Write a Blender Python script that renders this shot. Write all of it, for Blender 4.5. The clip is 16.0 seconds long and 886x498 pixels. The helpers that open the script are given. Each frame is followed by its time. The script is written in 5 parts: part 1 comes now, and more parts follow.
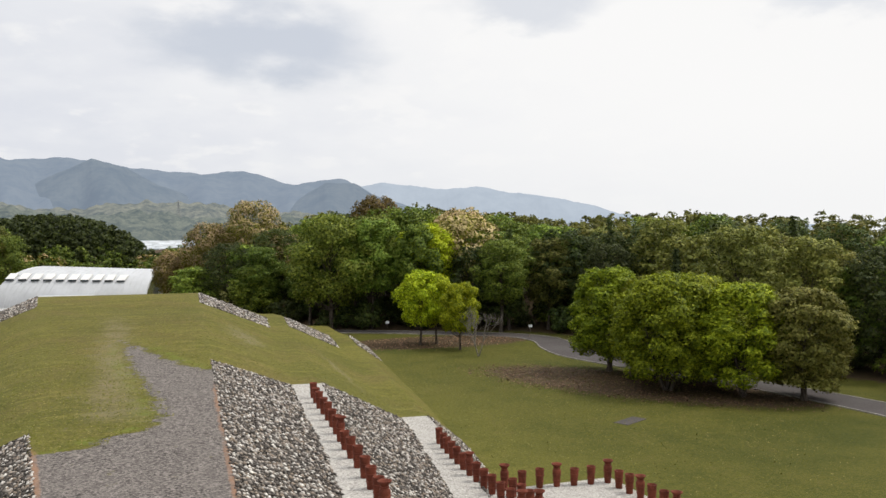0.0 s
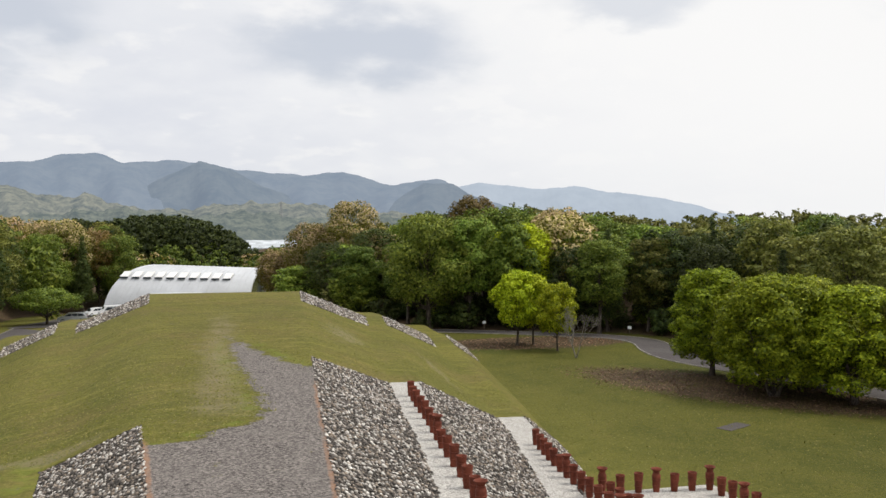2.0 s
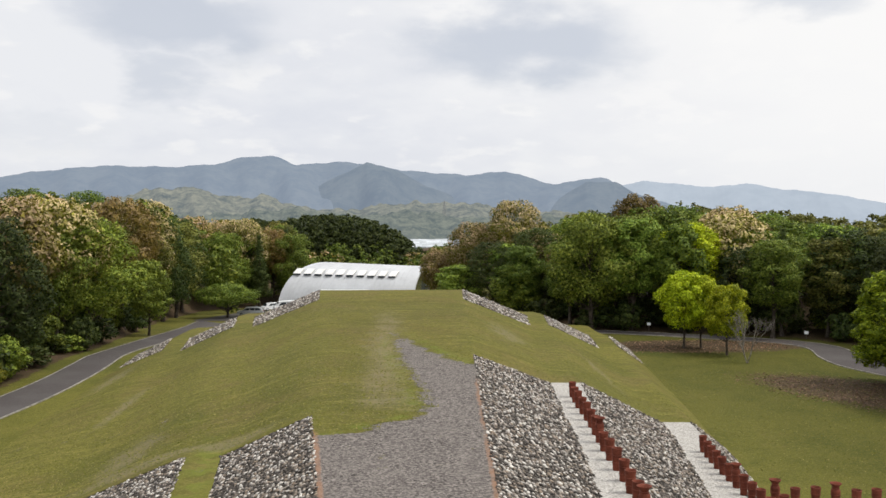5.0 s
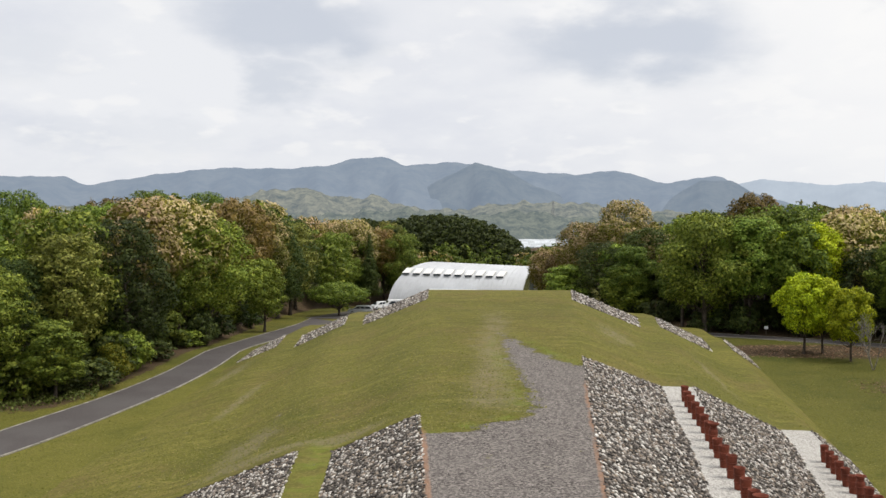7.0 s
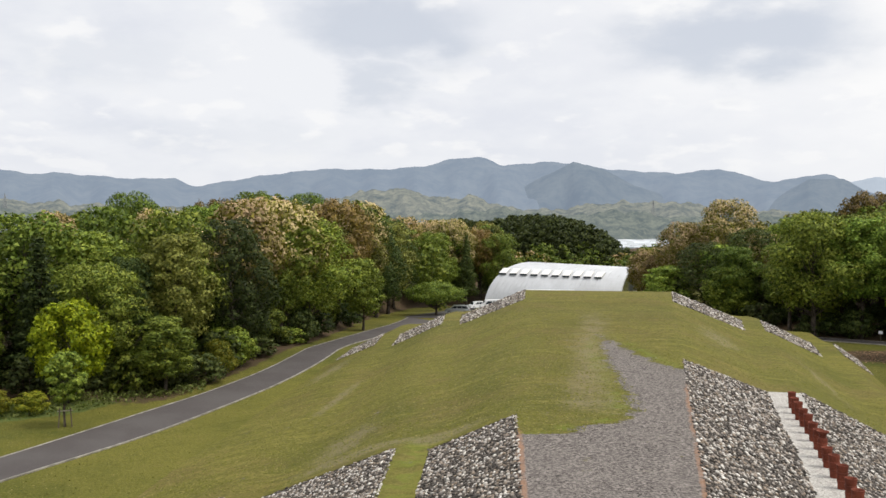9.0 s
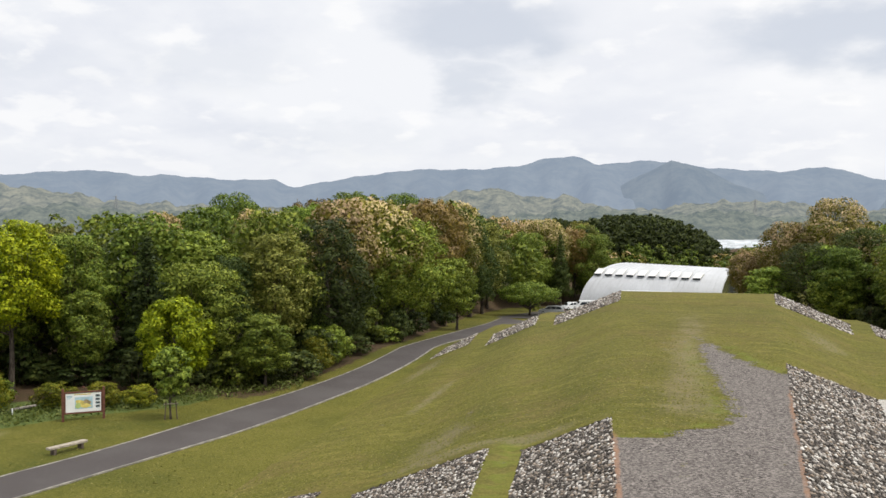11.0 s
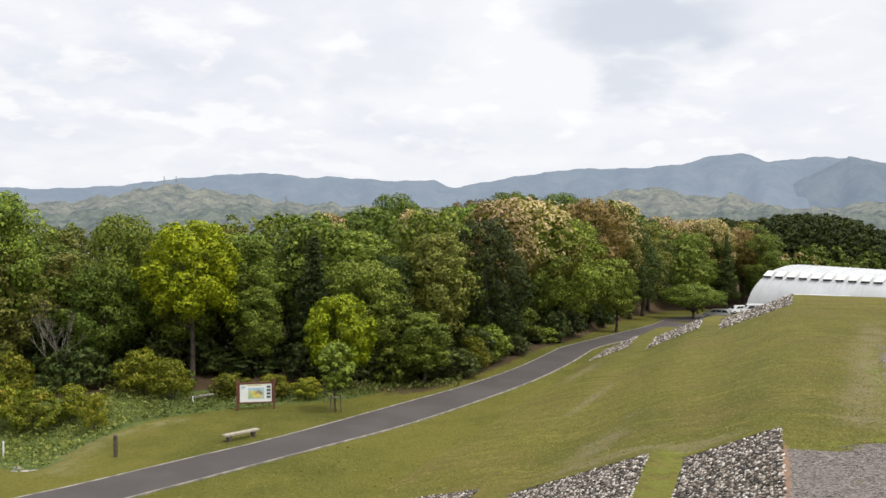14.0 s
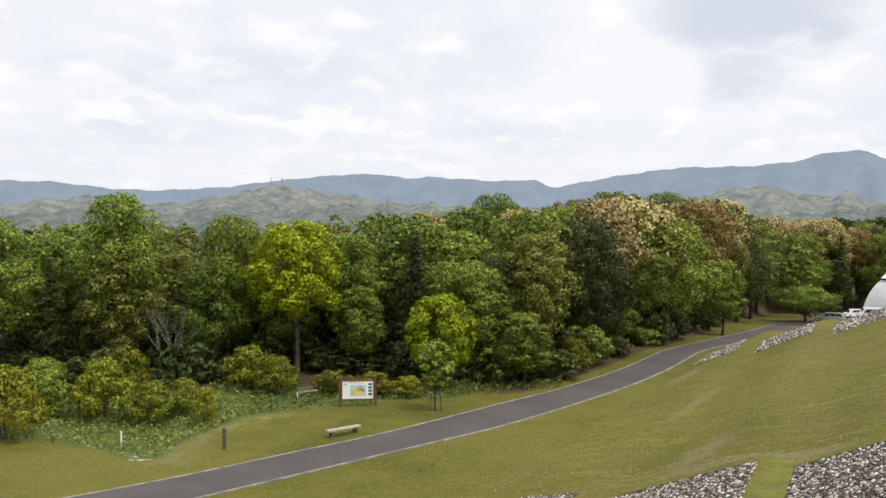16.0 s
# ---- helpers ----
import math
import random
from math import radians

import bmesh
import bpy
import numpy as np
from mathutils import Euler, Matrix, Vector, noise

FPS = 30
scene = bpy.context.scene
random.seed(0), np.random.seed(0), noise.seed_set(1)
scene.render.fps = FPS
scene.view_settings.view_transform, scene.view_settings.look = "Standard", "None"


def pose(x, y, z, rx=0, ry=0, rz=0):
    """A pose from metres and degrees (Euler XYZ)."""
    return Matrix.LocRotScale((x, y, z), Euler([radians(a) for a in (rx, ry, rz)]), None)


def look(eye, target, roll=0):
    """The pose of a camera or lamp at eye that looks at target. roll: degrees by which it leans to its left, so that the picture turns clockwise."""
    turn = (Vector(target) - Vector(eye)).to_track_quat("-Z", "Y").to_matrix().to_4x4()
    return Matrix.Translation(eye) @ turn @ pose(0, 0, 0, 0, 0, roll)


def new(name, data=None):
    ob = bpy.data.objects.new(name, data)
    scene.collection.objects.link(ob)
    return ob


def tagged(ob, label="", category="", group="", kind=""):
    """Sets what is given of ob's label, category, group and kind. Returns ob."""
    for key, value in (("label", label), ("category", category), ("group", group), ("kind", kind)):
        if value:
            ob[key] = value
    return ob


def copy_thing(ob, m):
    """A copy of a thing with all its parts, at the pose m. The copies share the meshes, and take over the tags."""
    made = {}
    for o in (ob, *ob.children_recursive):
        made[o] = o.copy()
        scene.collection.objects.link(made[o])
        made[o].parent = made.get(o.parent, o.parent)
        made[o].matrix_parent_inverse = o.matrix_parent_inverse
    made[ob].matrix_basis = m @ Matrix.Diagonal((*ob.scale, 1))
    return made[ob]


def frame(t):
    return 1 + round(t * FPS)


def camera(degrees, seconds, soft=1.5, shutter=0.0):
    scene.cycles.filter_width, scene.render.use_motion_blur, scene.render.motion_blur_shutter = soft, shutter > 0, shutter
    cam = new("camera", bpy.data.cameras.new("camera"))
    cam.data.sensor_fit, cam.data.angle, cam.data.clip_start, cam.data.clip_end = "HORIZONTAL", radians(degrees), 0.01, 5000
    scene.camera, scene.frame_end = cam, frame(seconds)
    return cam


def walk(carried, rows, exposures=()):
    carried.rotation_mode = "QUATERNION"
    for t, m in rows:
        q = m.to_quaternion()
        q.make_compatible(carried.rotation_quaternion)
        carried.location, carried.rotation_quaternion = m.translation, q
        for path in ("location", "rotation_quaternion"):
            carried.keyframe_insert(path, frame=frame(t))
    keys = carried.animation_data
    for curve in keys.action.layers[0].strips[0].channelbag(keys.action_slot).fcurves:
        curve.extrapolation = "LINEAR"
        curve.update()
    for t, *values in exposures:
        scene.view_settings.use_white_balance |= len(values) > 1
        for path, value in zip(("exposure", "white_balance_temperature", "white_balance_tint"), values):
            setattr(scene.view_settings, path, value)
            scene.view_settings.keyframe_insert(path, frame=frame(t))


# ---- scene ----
# camera: stands on the round rear mound, 1.6 m above its top, and pans level from right to left
EYE = 12.0
cam = camera(53.1, 16.0, soft=1.5)
PAN = [(0, -20.0), (0.5, -18.41), (1, -16.69), (1.5, -15.35), (2, -13.74), (2.5, -12.1), (3, -10.41), (3.5, -8.86),
       (4, -7.09), (4.5, -5.19), (7, 3.67), (7.5, 5.26), (8, 6.91), (8.5, 8.48), (9, 9.93), (11.5, 17.64), (12, 19.44),
       (12.5, 21.45), (13, 23.15), (13.5, 24.82), (14, 26.18), (14.5, 27.69), (15, 29.32), (15.5, 30.96), (16, 32.64)]
walk(cam, [(t, pose(0, 0, EYE, 90 - 1.55 + (0.05 if t < 2.6 else 0), 0, a)) for t, a in PAN], [(0, -0.10), (4.5, -0.09), (7.5, -0.07), (9, -0.02), (12, 0.05), (16, 0.08)])

# ---- daylight: high thin cloud, sun behind it ----
SUN_AZ, SUN_EL = -95.0, 58.0      # degrees to the left of +y, degrees up
sun = new("sun", bpy.data.lights.new("sun", "SUN"))
sun.data.energy, sun.data.angle, sun.data.color = 2.5, radians(16), (1.0, 0.95, 0.86)
sd = Vector((-math.sin(radians(SUN_AZ)) * math.cos(radians(SUN_EL)), math.cos(radians(SUN_AZ)) * math.cos(radians(SUN_EL)), math.sin(radians(SUN_EL))))
sun.matrix_world = look(sd * 300, (0, 0, 0))


class Nodes:
    """Short hand for node trees."""

    def __init__(self, tree):
        self.t = tree
        tree.nodes.clear()

    def add(self, kind, ins=None):
        n = self.t.nodes.new(kind)
        for k, v in (ins or {}).items():
            self.put(n.inputs[k], v)
        return n

    def put(self, sock, v):
        if isinstance(v, bpy.types.NodeSocket):
            self.t.links.new(v, sock)
        elif isinstance(v, (tuple, list)) and len(v) == 3 and sock.type == "RGBA":
            sock.default_value = (*v, 1)
        else:
            sock.default_value = v

    def mix(self, f, a, b, mode="MIX"):
        n = self.add("ShaderNodeMix")
        n.data_type, n.blend_type = "RGBA", mode
        for i, v in ((0, f), (6, a), (7, b)):
            self.put(n.inputs[i], v)
        return n.outputs[2]

    def math(self, op, a, b=0.0, clamp=False):
        n = self.add("ShaderNodeMath")
        n.operation, n.use_clamp = op, clamp
        self.put(n.inputs[0], a), self.put(n.inputs[1], b)
        return n.outputs[0]

    def span(self, v, a, b, lo=0.0, hi=1.0):
        n = self.add("ShaderNodeMapRange")
        n.interpolation_type = "SMOOTHSTEP"
        for i, w in enumerate((v, a, b, lo, hi)):
            self.put(n.inputs[i], w)
        return n.outputs[0]

    def noise(self, vec, scale, detail=4.0, rough=0.55, lac=2.0):
        n = self.add("ShaderNodeTexNoise", {"Scale": scale, "Detail": detail, "Roughness": rough, "Lacunarity": lac})
        self.put(n.inputs["Vector"], vec)
        return n.outputs[0]


world = bpy.data.worlds.new("sky")
scene.world = world
world.use_nodes = True
W = Nodes(world.node_tree)
sky = W.add("ShaderNodeTexSky")
sky.sky_type, sky.sun_disc, sky.altitude = "NISHITA", False, 50.0
sky.sun_elevation, sky.sun_rotation = radians(SUN_EL), radians(-SUN_AZ)
way = W.add("ShaderNodeTexCoord").outputs["Generated"]
xyz = W.add("ShaderNodeSeparateXYZ", {0: way})
# bearing (to the left) and height in degrees
bearing = W.math("MULTIPLY", W.math("ARCTAN2", W.math("MULTIPLY", xyz.outputs[0], -1.0), xyz.outputs[1]), 57.296)
height = W.math("MULTIPLY", W.math("ARCSINE", xyz.outputs[2]), 57.296)
# the cloud sheet lies on a plane: divide by height
above = W.math("MAXIMUM", W.math("ADD", xyz.outputs[2], 0.30), 0.1)
flat = W.add("ShaderNodeCombineXYZ", {0: W.math("DIVIDE", xyz.outputs[0], above), 1: W.math("DIVIDE", xyz.outputs[1], above), 2: 0.35}).outputs[0]
big, fine, puff = W.noise(flat, 1.3, 3.0, 0.5), W.noise(flat, 4.0, 6.0, 0.55), W.noise(flat, 7.5, 5.0, 0.5)
wander = W.math("MULTIPLY", W.math("SUBTRACT", fine, 0.5), 9.0)
drift = W.math("MULTIPLY", W.math("SUBTRACT", puff, 0.5), 5.0)
# thin places in the sheet where blue-grey shows: bearing, height, half width, half height, depth
THIN = [(-8.5, 11.3, 7.5, 2.7, 0.95), (13.2, 12.6, 6.0, 2.4, 0.95), (14.2, 8.8, 2.2, 1.8, 0.7), (-25.5, 14.0, 5.0, 1.4, 0.6), (-44.0, 13.5, 5.0, 1.5, 0.5),
        (31.0, 10.0, 6.0, 1.6, 0.35), (45.0, 9.5, 9.0, 1.2, 0.30), (52.0, 5.5, 9.0, 1.2, 0.25), (2.0, 15.5, 6.0, 1.2, 0.5), (24.0, 5.5, 8.0, 1.0, 0.22)]
thin = 0.0
for b0, h0, bw, hw, deep in THIN:
    p = W.math("DIVIDE", W.math("SUBTRACT", W.math("ADD", bearing, wander), b0), bw)
    q = W.math("DIVIDE", W.math("SUBTRACT", W.math("ADD", height, drift), h0), hw)
    spot = W.span(W.math("SQRT", W.math("ADD", W.math("MULTIPLY", p, p), W.math("MULTIPLY", q, q))), 0.35, 1.35, deep, 0.0)
    thin = W.math("MAXIMUM", thin, spot)
# towards the sun's side the sheet is bright and closed
dot = W.add("ShaderNodeVectorMath", {0: way, 1: tuple(sd)})
dot.operation = "DOT_PRODUCT"
glare = W.span(dot.outputs["Value"], -0.05, 0.42)
cloud = W.mix(W.span(W.math("ADD", W.math("MULTIPLY", big, 0.5), W.math("MULTIPLY", fine, 0.5)), 0.40, 0.60), (0.785, 0.81, 0.875), (0.885, 0.90, 0.935))
cloud = W.mix(W.math("MULTIPLY", W.span(puff, 0.52, 0.66), 0.7), cloud, (0.97, 0.97, 0.975))
cloud = W.mix(glare, cloud, (1.02, 1.015, 1.01))
gap = W.mix(0.86, W.mix(1.0, sky.outputs[0], (0.10, 0.10, 0.10), "MULTIPLY"), (0.70, 0.735, 0.81))
low = W.span(height, 1.0, 7.0, 0.55, 0.0)
tint = W.mix(low, W.mix(thin, cloud, gap), W.mix(glare, (0.84, 0.855, 0.885), (0.96, 0.965, 0.97)))
# a veiled sky is brightest overhead
W.add("ShaderNodeOutputWorld", {"Surface": W.add("ShaderNodeBackground", {"Color": tint, "Strength": W.span(xyz.outputs[2], 0.28, 0.85, 1.0, 1.4)}).outputs[0]})

# ---- materials ----


def material(name):
    m = bpy.data.materials.new(name)
    m.use_nodes = True
    n = Nodes(m.node_tree)
    n.pos = n.add("ShaderNodeNewGeometry").outputs["Position"]
    return m, n


def finish(n, colour, rough=0.8, bump=None, depth=0.02, metal=0.0, spec=0.3, strength=0.6):
    b = n.add("ShaderNodeBsdfPrincipled", {"Base Color": colour, "Roughness": rough, "Metallic": metal, "Specular IOR Level": spec})
    if bump is not None:
        n.put(b.inputs["Normal"], n.add("ShaderNodeBump", {"Height": bump, "Distance": depth, "Strength": strength}).outputs[0])
    n.add("ShaderNodeOutputMaterial", {"Surface": b.outputs[0]})
    return b


def plain(name, colour, rough=0.6, vary=0.12, scale=3.0, metal=0.0, depth=0.004, spec=0.3):
    m, n = material(name)
    a, b = n.noise(n.pos, scale, 5.0), n.noise(n.pos, scale * 11, 3.0)
    k = n.math("ADD", n.math("MULTIPLY", a, 0.65), n.math("MULTIPLY", b, 0.35))
    dark, light = [c * (1 - vary) for c in colour], [c * (1 + vary) for c in colour]
    finish(n, n.mix(n.span(k, 0.35, 0.65), tuple(dark), tuple(light)), rough, b, depth, metal, spec)
    return m


def grass_colour(n):
    """Mown spring lawn: green, olive and straw in patches."""
    a, b, c, d = (n.noise(n.pos, s, 5.0, 0.6) for s in (0.06, 0.35, 2.2, 17.0))
    k = n.math("ADD", n.math("MULTIPLY", a, 0.45), n.math("MULTIPLY", b, 0.35))
    k = n.math("ADD", k, n.math("MULTIPLY", c, 0.2))
    col = n.mix(n.span(k, 0.36, 0.60), (0.088, 0.098, 0.013), (0.180, 0.170, 0.032))
    straw = n.math("MULTIPLY", n.span(b, 0.52, 0.72), n.span(c, 0.42, 0.62))
    col = n.mix(n.math("MULTIPLY", straw, 0.6), col, (0.20, 0.155, 0.062))
    deep = n.math("MULTIPLY", n.span(a, 0.50, 0.40), n.span(c, 0.45, 0.6))
    col = n.mix(n.math("MULTIPLY", deep, 0.5), col, (0.052, 0.078, 0.014))
    e = n.noise(n.pos, 6.5, 6.0, 0.7)
    col = n.mix(n.span(d, 0.40, 0.62, 0.0, 0.72), col, (0.045, 0.058, 0.010))
    col = n.mix(n.span(e, 0.50, 0.66, 0.0, 0.55), col, (0.23, 0.20, 0.06))
    return col, n.math("ADD", d, n.math("MULTIPLY", c, 0.8))


def mask(n, name):
    a = n.add("ShaderNodeAttribute")
    a.attribute_name = name
    return a.outputs["Fac"]


def gravel_colour(n, dark, light, size=26.0):
    v = n.add("ShaderNodeTexVoronoi", {"Scale": size, "Randomness": 1.0})
    n.put(v.inputs["Vector"], n.pos)
    tone = n.add("ShaderNodeSeparateColor", {0: v.outputs["Color"]}).outputs[0]
    col = n.mix(tone, dark, light)
    a = n.noise(n.pos, 0.7, 5.0)
    b = n.noise(n.pos, 9.0, 3.0)
    col = n.mix(n.span(a, 0.35, 0.65, 0.0, 0.3), col, tuple(c * 0.7 for c in light))
    col = n.mix(n.span(b, 0.45, 0.7, 0.0, 0.45), col, tuple(c * 0.6 for c in dark))
    return col, n.math("SUBTRACT", 1.0, v.outputs["Distance"])


def m_ground():
    m, n = material("lawn_ground")
    col, h = grass_colour(n)
    wob = n.noise(n.pos, 1.3, 6.0, 0.65)
    col = n.mix(mask(n, "lush"), n.mix(1.0, col, (0.84, 0.81, 0.76), "MULTIPLY"), n.mix(1.0, col, (0.52, 0.53, 0.42), "MULTIPLY"))
    soil = n.span(n.math("ADD", mask(n, "litter"), n.math("MULTIPLY", n.math("SUBTRACT", wob, 0.5), 1.1)), 0.38, 0.62)
    a, b = n.noise(n.pos, 0.8, 5.0), n.noise(n.pos, 14.0, 5.0, 0.7)
    brown = n.mix(n.span(b, 0.36, 0.62), (0.028, 0.019, 0.012), (0.11, 0.072, 0.043))
    brown = n.mix(n.span(a, 0.4, 0.7, 0.0, 0.5), brown, (0.06, 0.055, 0.02))
    col = n.mix(soil, col, brown)
    weed = n.span(n.math("ADD", mask(n, "weeds"), n.math("MULTIPLY", n.math("SUBTRACT", wob, 0.5), 0.8)), 0.35, 0.65)
    wc = n.mix(n.span(b, 0.35, 0.65), (0.05, 0.075, 0.018), (0.13, 0.165, 0.05))
    col = n.mix(weed, col, wc)
    col = n.mix(n.math("MULTIPLY", mask(n, "trail"), n.span(wob, 0.35, 0.6)), col, (0.21, 0.19, 0.10))
    # far out, the ground's colour turns pale grey-green with distance
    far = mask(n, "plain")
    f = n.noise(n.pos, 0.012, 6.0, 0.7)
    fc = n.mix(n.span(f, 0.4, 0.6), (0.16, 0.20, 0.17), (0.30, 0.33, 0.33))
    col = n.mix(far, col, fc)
    finish(n, col, 0.9, h, 0.05, 0, 0.15)
    return m


def m_mound():
    m, n = material("mound_turf")
    col, h = grass_colour(n)
    # the turf on the slopes is browner, with faint mowing lines
    run = n.add("ShaderNodeMapping", {"Vector": n.pos, "Scale": (0.28, 1.5, 0.4), "Rotation": (0, 0, radians(24))}).outputs[0]
    streak = n.noise(run, 1.0, 6.0, 0.68)
    col = n.mix(n.span(streak, 0.50, 0.66, 0.0, 0.55), col, (0.225, 0.205, 0.055))
    col = n.mix(n.span(streak, 0.47, 0.34, 0.0, 0.6), col, (0.070, 0.080, 0.012))
    dry = n.noise(n.pos, 0.22, 5.0, 0.65)
    col = n.mix(n.span(dry, 0.45, 0.68, 0.0, 0.5), col, (0.155, 0.115, 0.05))
    mott = n.noise(n.pos, 3.1, 6.0, 0.7)
    col = n.mix(n.span(mott, 0.44, 0.62, 0.0, 0.6), col, (0.075, 0.078, 0.016))
    grit = n.noise(n.pos, 8.0, 5.0, 0.75)
    col = n.mix(n.span(grit, 0.50, 0.68, 0.0, 0.5), col, (0.25, 0.21, 0.075))
    col = n.mix(1.0, col, n.mix(mask(n, "crest"), (0.90, 0.86, 0.78), (0.86, 0.80, 0.74)), "MULTIPLY")
    col = n.mix(n.math("MULTIPLY", mask(n, "fresh"), n.span(n.noise(n.pos, 1.1, 4.0), 0.42, 0.58, 0.1, 0.6)), col, (0.120, 0.148, 0.018))
    gc, gh = gravel_colour(n, (0.028, 0.024, 0.0225), (0.258, 0.230, 0.212), 18.0)
    wob = n.noise(n.pos, 0.9, 7.0, 0.72)
    g = mask(n, "gravel")
    bits = n.math("MULTIPLY", n.math("SUBTRACT", n.noise(n.pos, 9.0, 5.0, 0.7), 0.5), 0.9)
    k = n.span(n.math("ADD", n.math("ADD", g, bits), n.math("MULTIPLY", n.math("SUBTRACT", wob, 0.5), 2.6)), 0.36, 0.64)
    worn = n.span(n.math("ADD", mask(n, "worn"), n.math("MULTIPLY", n.math("SUBTRACT", n.noise(n.pos, 0.9, 6.0, 0.7), 0.5), 1.6)), 0.35, 1.0, 0.0, 0.5)
    col = n.mix(worn, col, (0.20, 0.165, 0.105))
    col = n.mix(k, col, gc)
    clay = n.span(n.math("ADD", mask(n, "clay"), n.math("MULTIPLY", n.math("SUBTRACT", wob, 0.5), 2.0)), 0.5, 1.2, 0.0, 0.75)
    col = n.mix(clay, col, (0.27, 0.15, 0.09))
    finish(n, col, 0.92, n.math("ADD", n.math("MULTIPLY", h, 0.6), n.math("MULTIPLY", gh, k)), 0.03, 0, 0.15)
    return m


def m_gravel(name, dark, light, size):
    m, n = material(name)
    col, h = gravel_colour(n, dark, light, size)
    finish(n, col, 0.9, h, 0.02, 0, 0.2)
    return m


def m_stone(single):
    m, n = material("cobble_stone")
    r = n.add("ShaderNodeObjectInfo").outputs["Random"] if single else n.add("ShaderNodeNewGeometry").outputs["Random Per Island"]
    ramp = n.add("ShaderNodeValToRGB", {0: r})
    e = ramp.color_ramp.elements
    e[0].position, e[0].color = 0.0, (0.032, 0.029, 0.027, 1)
    e[1].position, e[1].color = 1.0, (0.76, 0.73, 0.68, 1)
    for p, c in ((0.36, (0.075, 0.066, 0.06)), (0.52, (0.17, 0.15, 0.137)), (0.64, (0.28, 0.22, 0.165)), (0.82, (0.42, 0.39, 0.36))):
        e.new(p).color = (*c, 1)
    a = n.noise(n.pos, 22.0, 5.0)
    col = n.mix(n.span(a, 0.35, 0.7, 0.0, 0.35), ramp.outputs[0], (0.16, 0.14, 0.12))
    finish(n, col, 0.85, a, 0.01, 0, 0.25)
    return m


def m_leaf(name, dark, mid, light, bloom=None, amount=0.0, cast=(1.28, 1.15, 0.95)):
    """Foliage: colour by leaf, by bough and by tree; light passes through the leaves."""
    m, n = material(name)
    dark, mid, light = (tuple(c * w for c, w in zip(col, cast)) for col in (dark, mid, light))
    leaf = n.add("ShaderNodeNewGeometry").outputs["Random Per Island"]
    tree = n.add("ShaderNodeObjectInfo").outputs["Random"]
    bough = n.noise(n.pos, 0.55, 3.0)
    k = n.math("ADD", n.math("MULTIPLY", leaf, 0.62), n.math("MULTIPLY", bough, 0.38))
    col = n.mix(n.span(k, 0.15, 0.55), dark, mid)
    col = n.mix(n.span(k, 0.48, 0.78), col, light)
    if bloom:
        spot = n.math("ADD", n.noise(n.pos, 0.8, 4.0), n.math("MULTIPLY", n.math("SUBTRACT", tree, 0.5), 0.22))
        above = n.span(n.add("ShaderNodeSeparateXYZ", {0: n.add("ShaderNodeNewGeometry").outputs["Normal"]}).outputs[2], -0.1, 0.6)
        bits = n.math("MULTIPLY", n.span(spot, 0.62 - amount * 0.25, 0.78 - amount * 0.25), n.span(leaf, 1.0, 0.35))
        col = n.mix(n.math("MULTIPLY", bits, above), col, bloom)
    hsv = n.add("ShaderNodeHueSaturation", {"Color": col, "Hue": n.span(tree, 0, 1, 0.482, 0.508), "Value": n.span(n.math("FRACT", n.math("MULTIPLY", tree, 7.3)), 0, 1, 0.72, 1.25), "Saturation": 1.02})
    b = n.add("ShaderNodeBsdfPrincipled", {"Base Color": hsv.outputs[0], "Roughness": 0.60, "Specular IOR Level": 0.22})
    t = n.add("ShaderNodeBsdfTranslucent", {"Color": hsv.outputs[0]})
    s = n.add("ShaderNodeMixShader", {0: 0.27, 1: b.outputs[0], 2: t.outputs[0]})
    n.add("ShaderNodeOutputMaterial", {"Surface": s.outputs[0]})
    return m


def m_blade():
    """Short grass: green to straw from blade to blade."""
    m, n = material("grass_blade")
    leaf = n.add("ShaderNodeNewGeometry").outputs["Random Per Island"]
    col = n.mix(n.span(leaf, 0.0, 0.55), (0.072, 0.078, 0.012), (0.125, 0.125, 0.024))
    col = n.mix(n.span(leaf, 0.6, 1.0), col, (0.230, 0.200, 0.075))
    finish(n, col, 0.9, spec=0.1)
    return m


def m_bark(name, dark, light):
    m, n = material(name)
    st = n.add("ShaderNodeMapping", {"Vector": n.pos, "Scale": (9, 9, 1.6)}).outputs[0]
    a = n.noise(st, 1.5, 6.0, 0.65)
    finish(n, n.mix(n.span(a, 0.38, 0.62), dark, light), 0.9, a, 0.03, 0, 0.15)
    return m


def m_asphalt():
    m, n = material("asphalt")
    a, b, c = n.noise(n.pos, 0.25, 5.0), n.noise(n.pos, 3.0, 4.0), n.noise(n.pos, 60.0, 3.0)
    col = n.mix(n.span(c, 0.3, 0.7), (0.038, 0.033, 0.033), (0.086, 0.074, 0.072))
    col = n.mix(n.span(a, 0.4, 0.65, 0.0, 0.45), col, (0.092, 0.085, 0.082))
    col = n.mix(n.span(b, 0.55, 0.75, 0.0, 0.3), col, (0.05, 0.046, 0.045))
    finish(n, col, 0.85, c, 0.006, 0, 0.3)
    return m


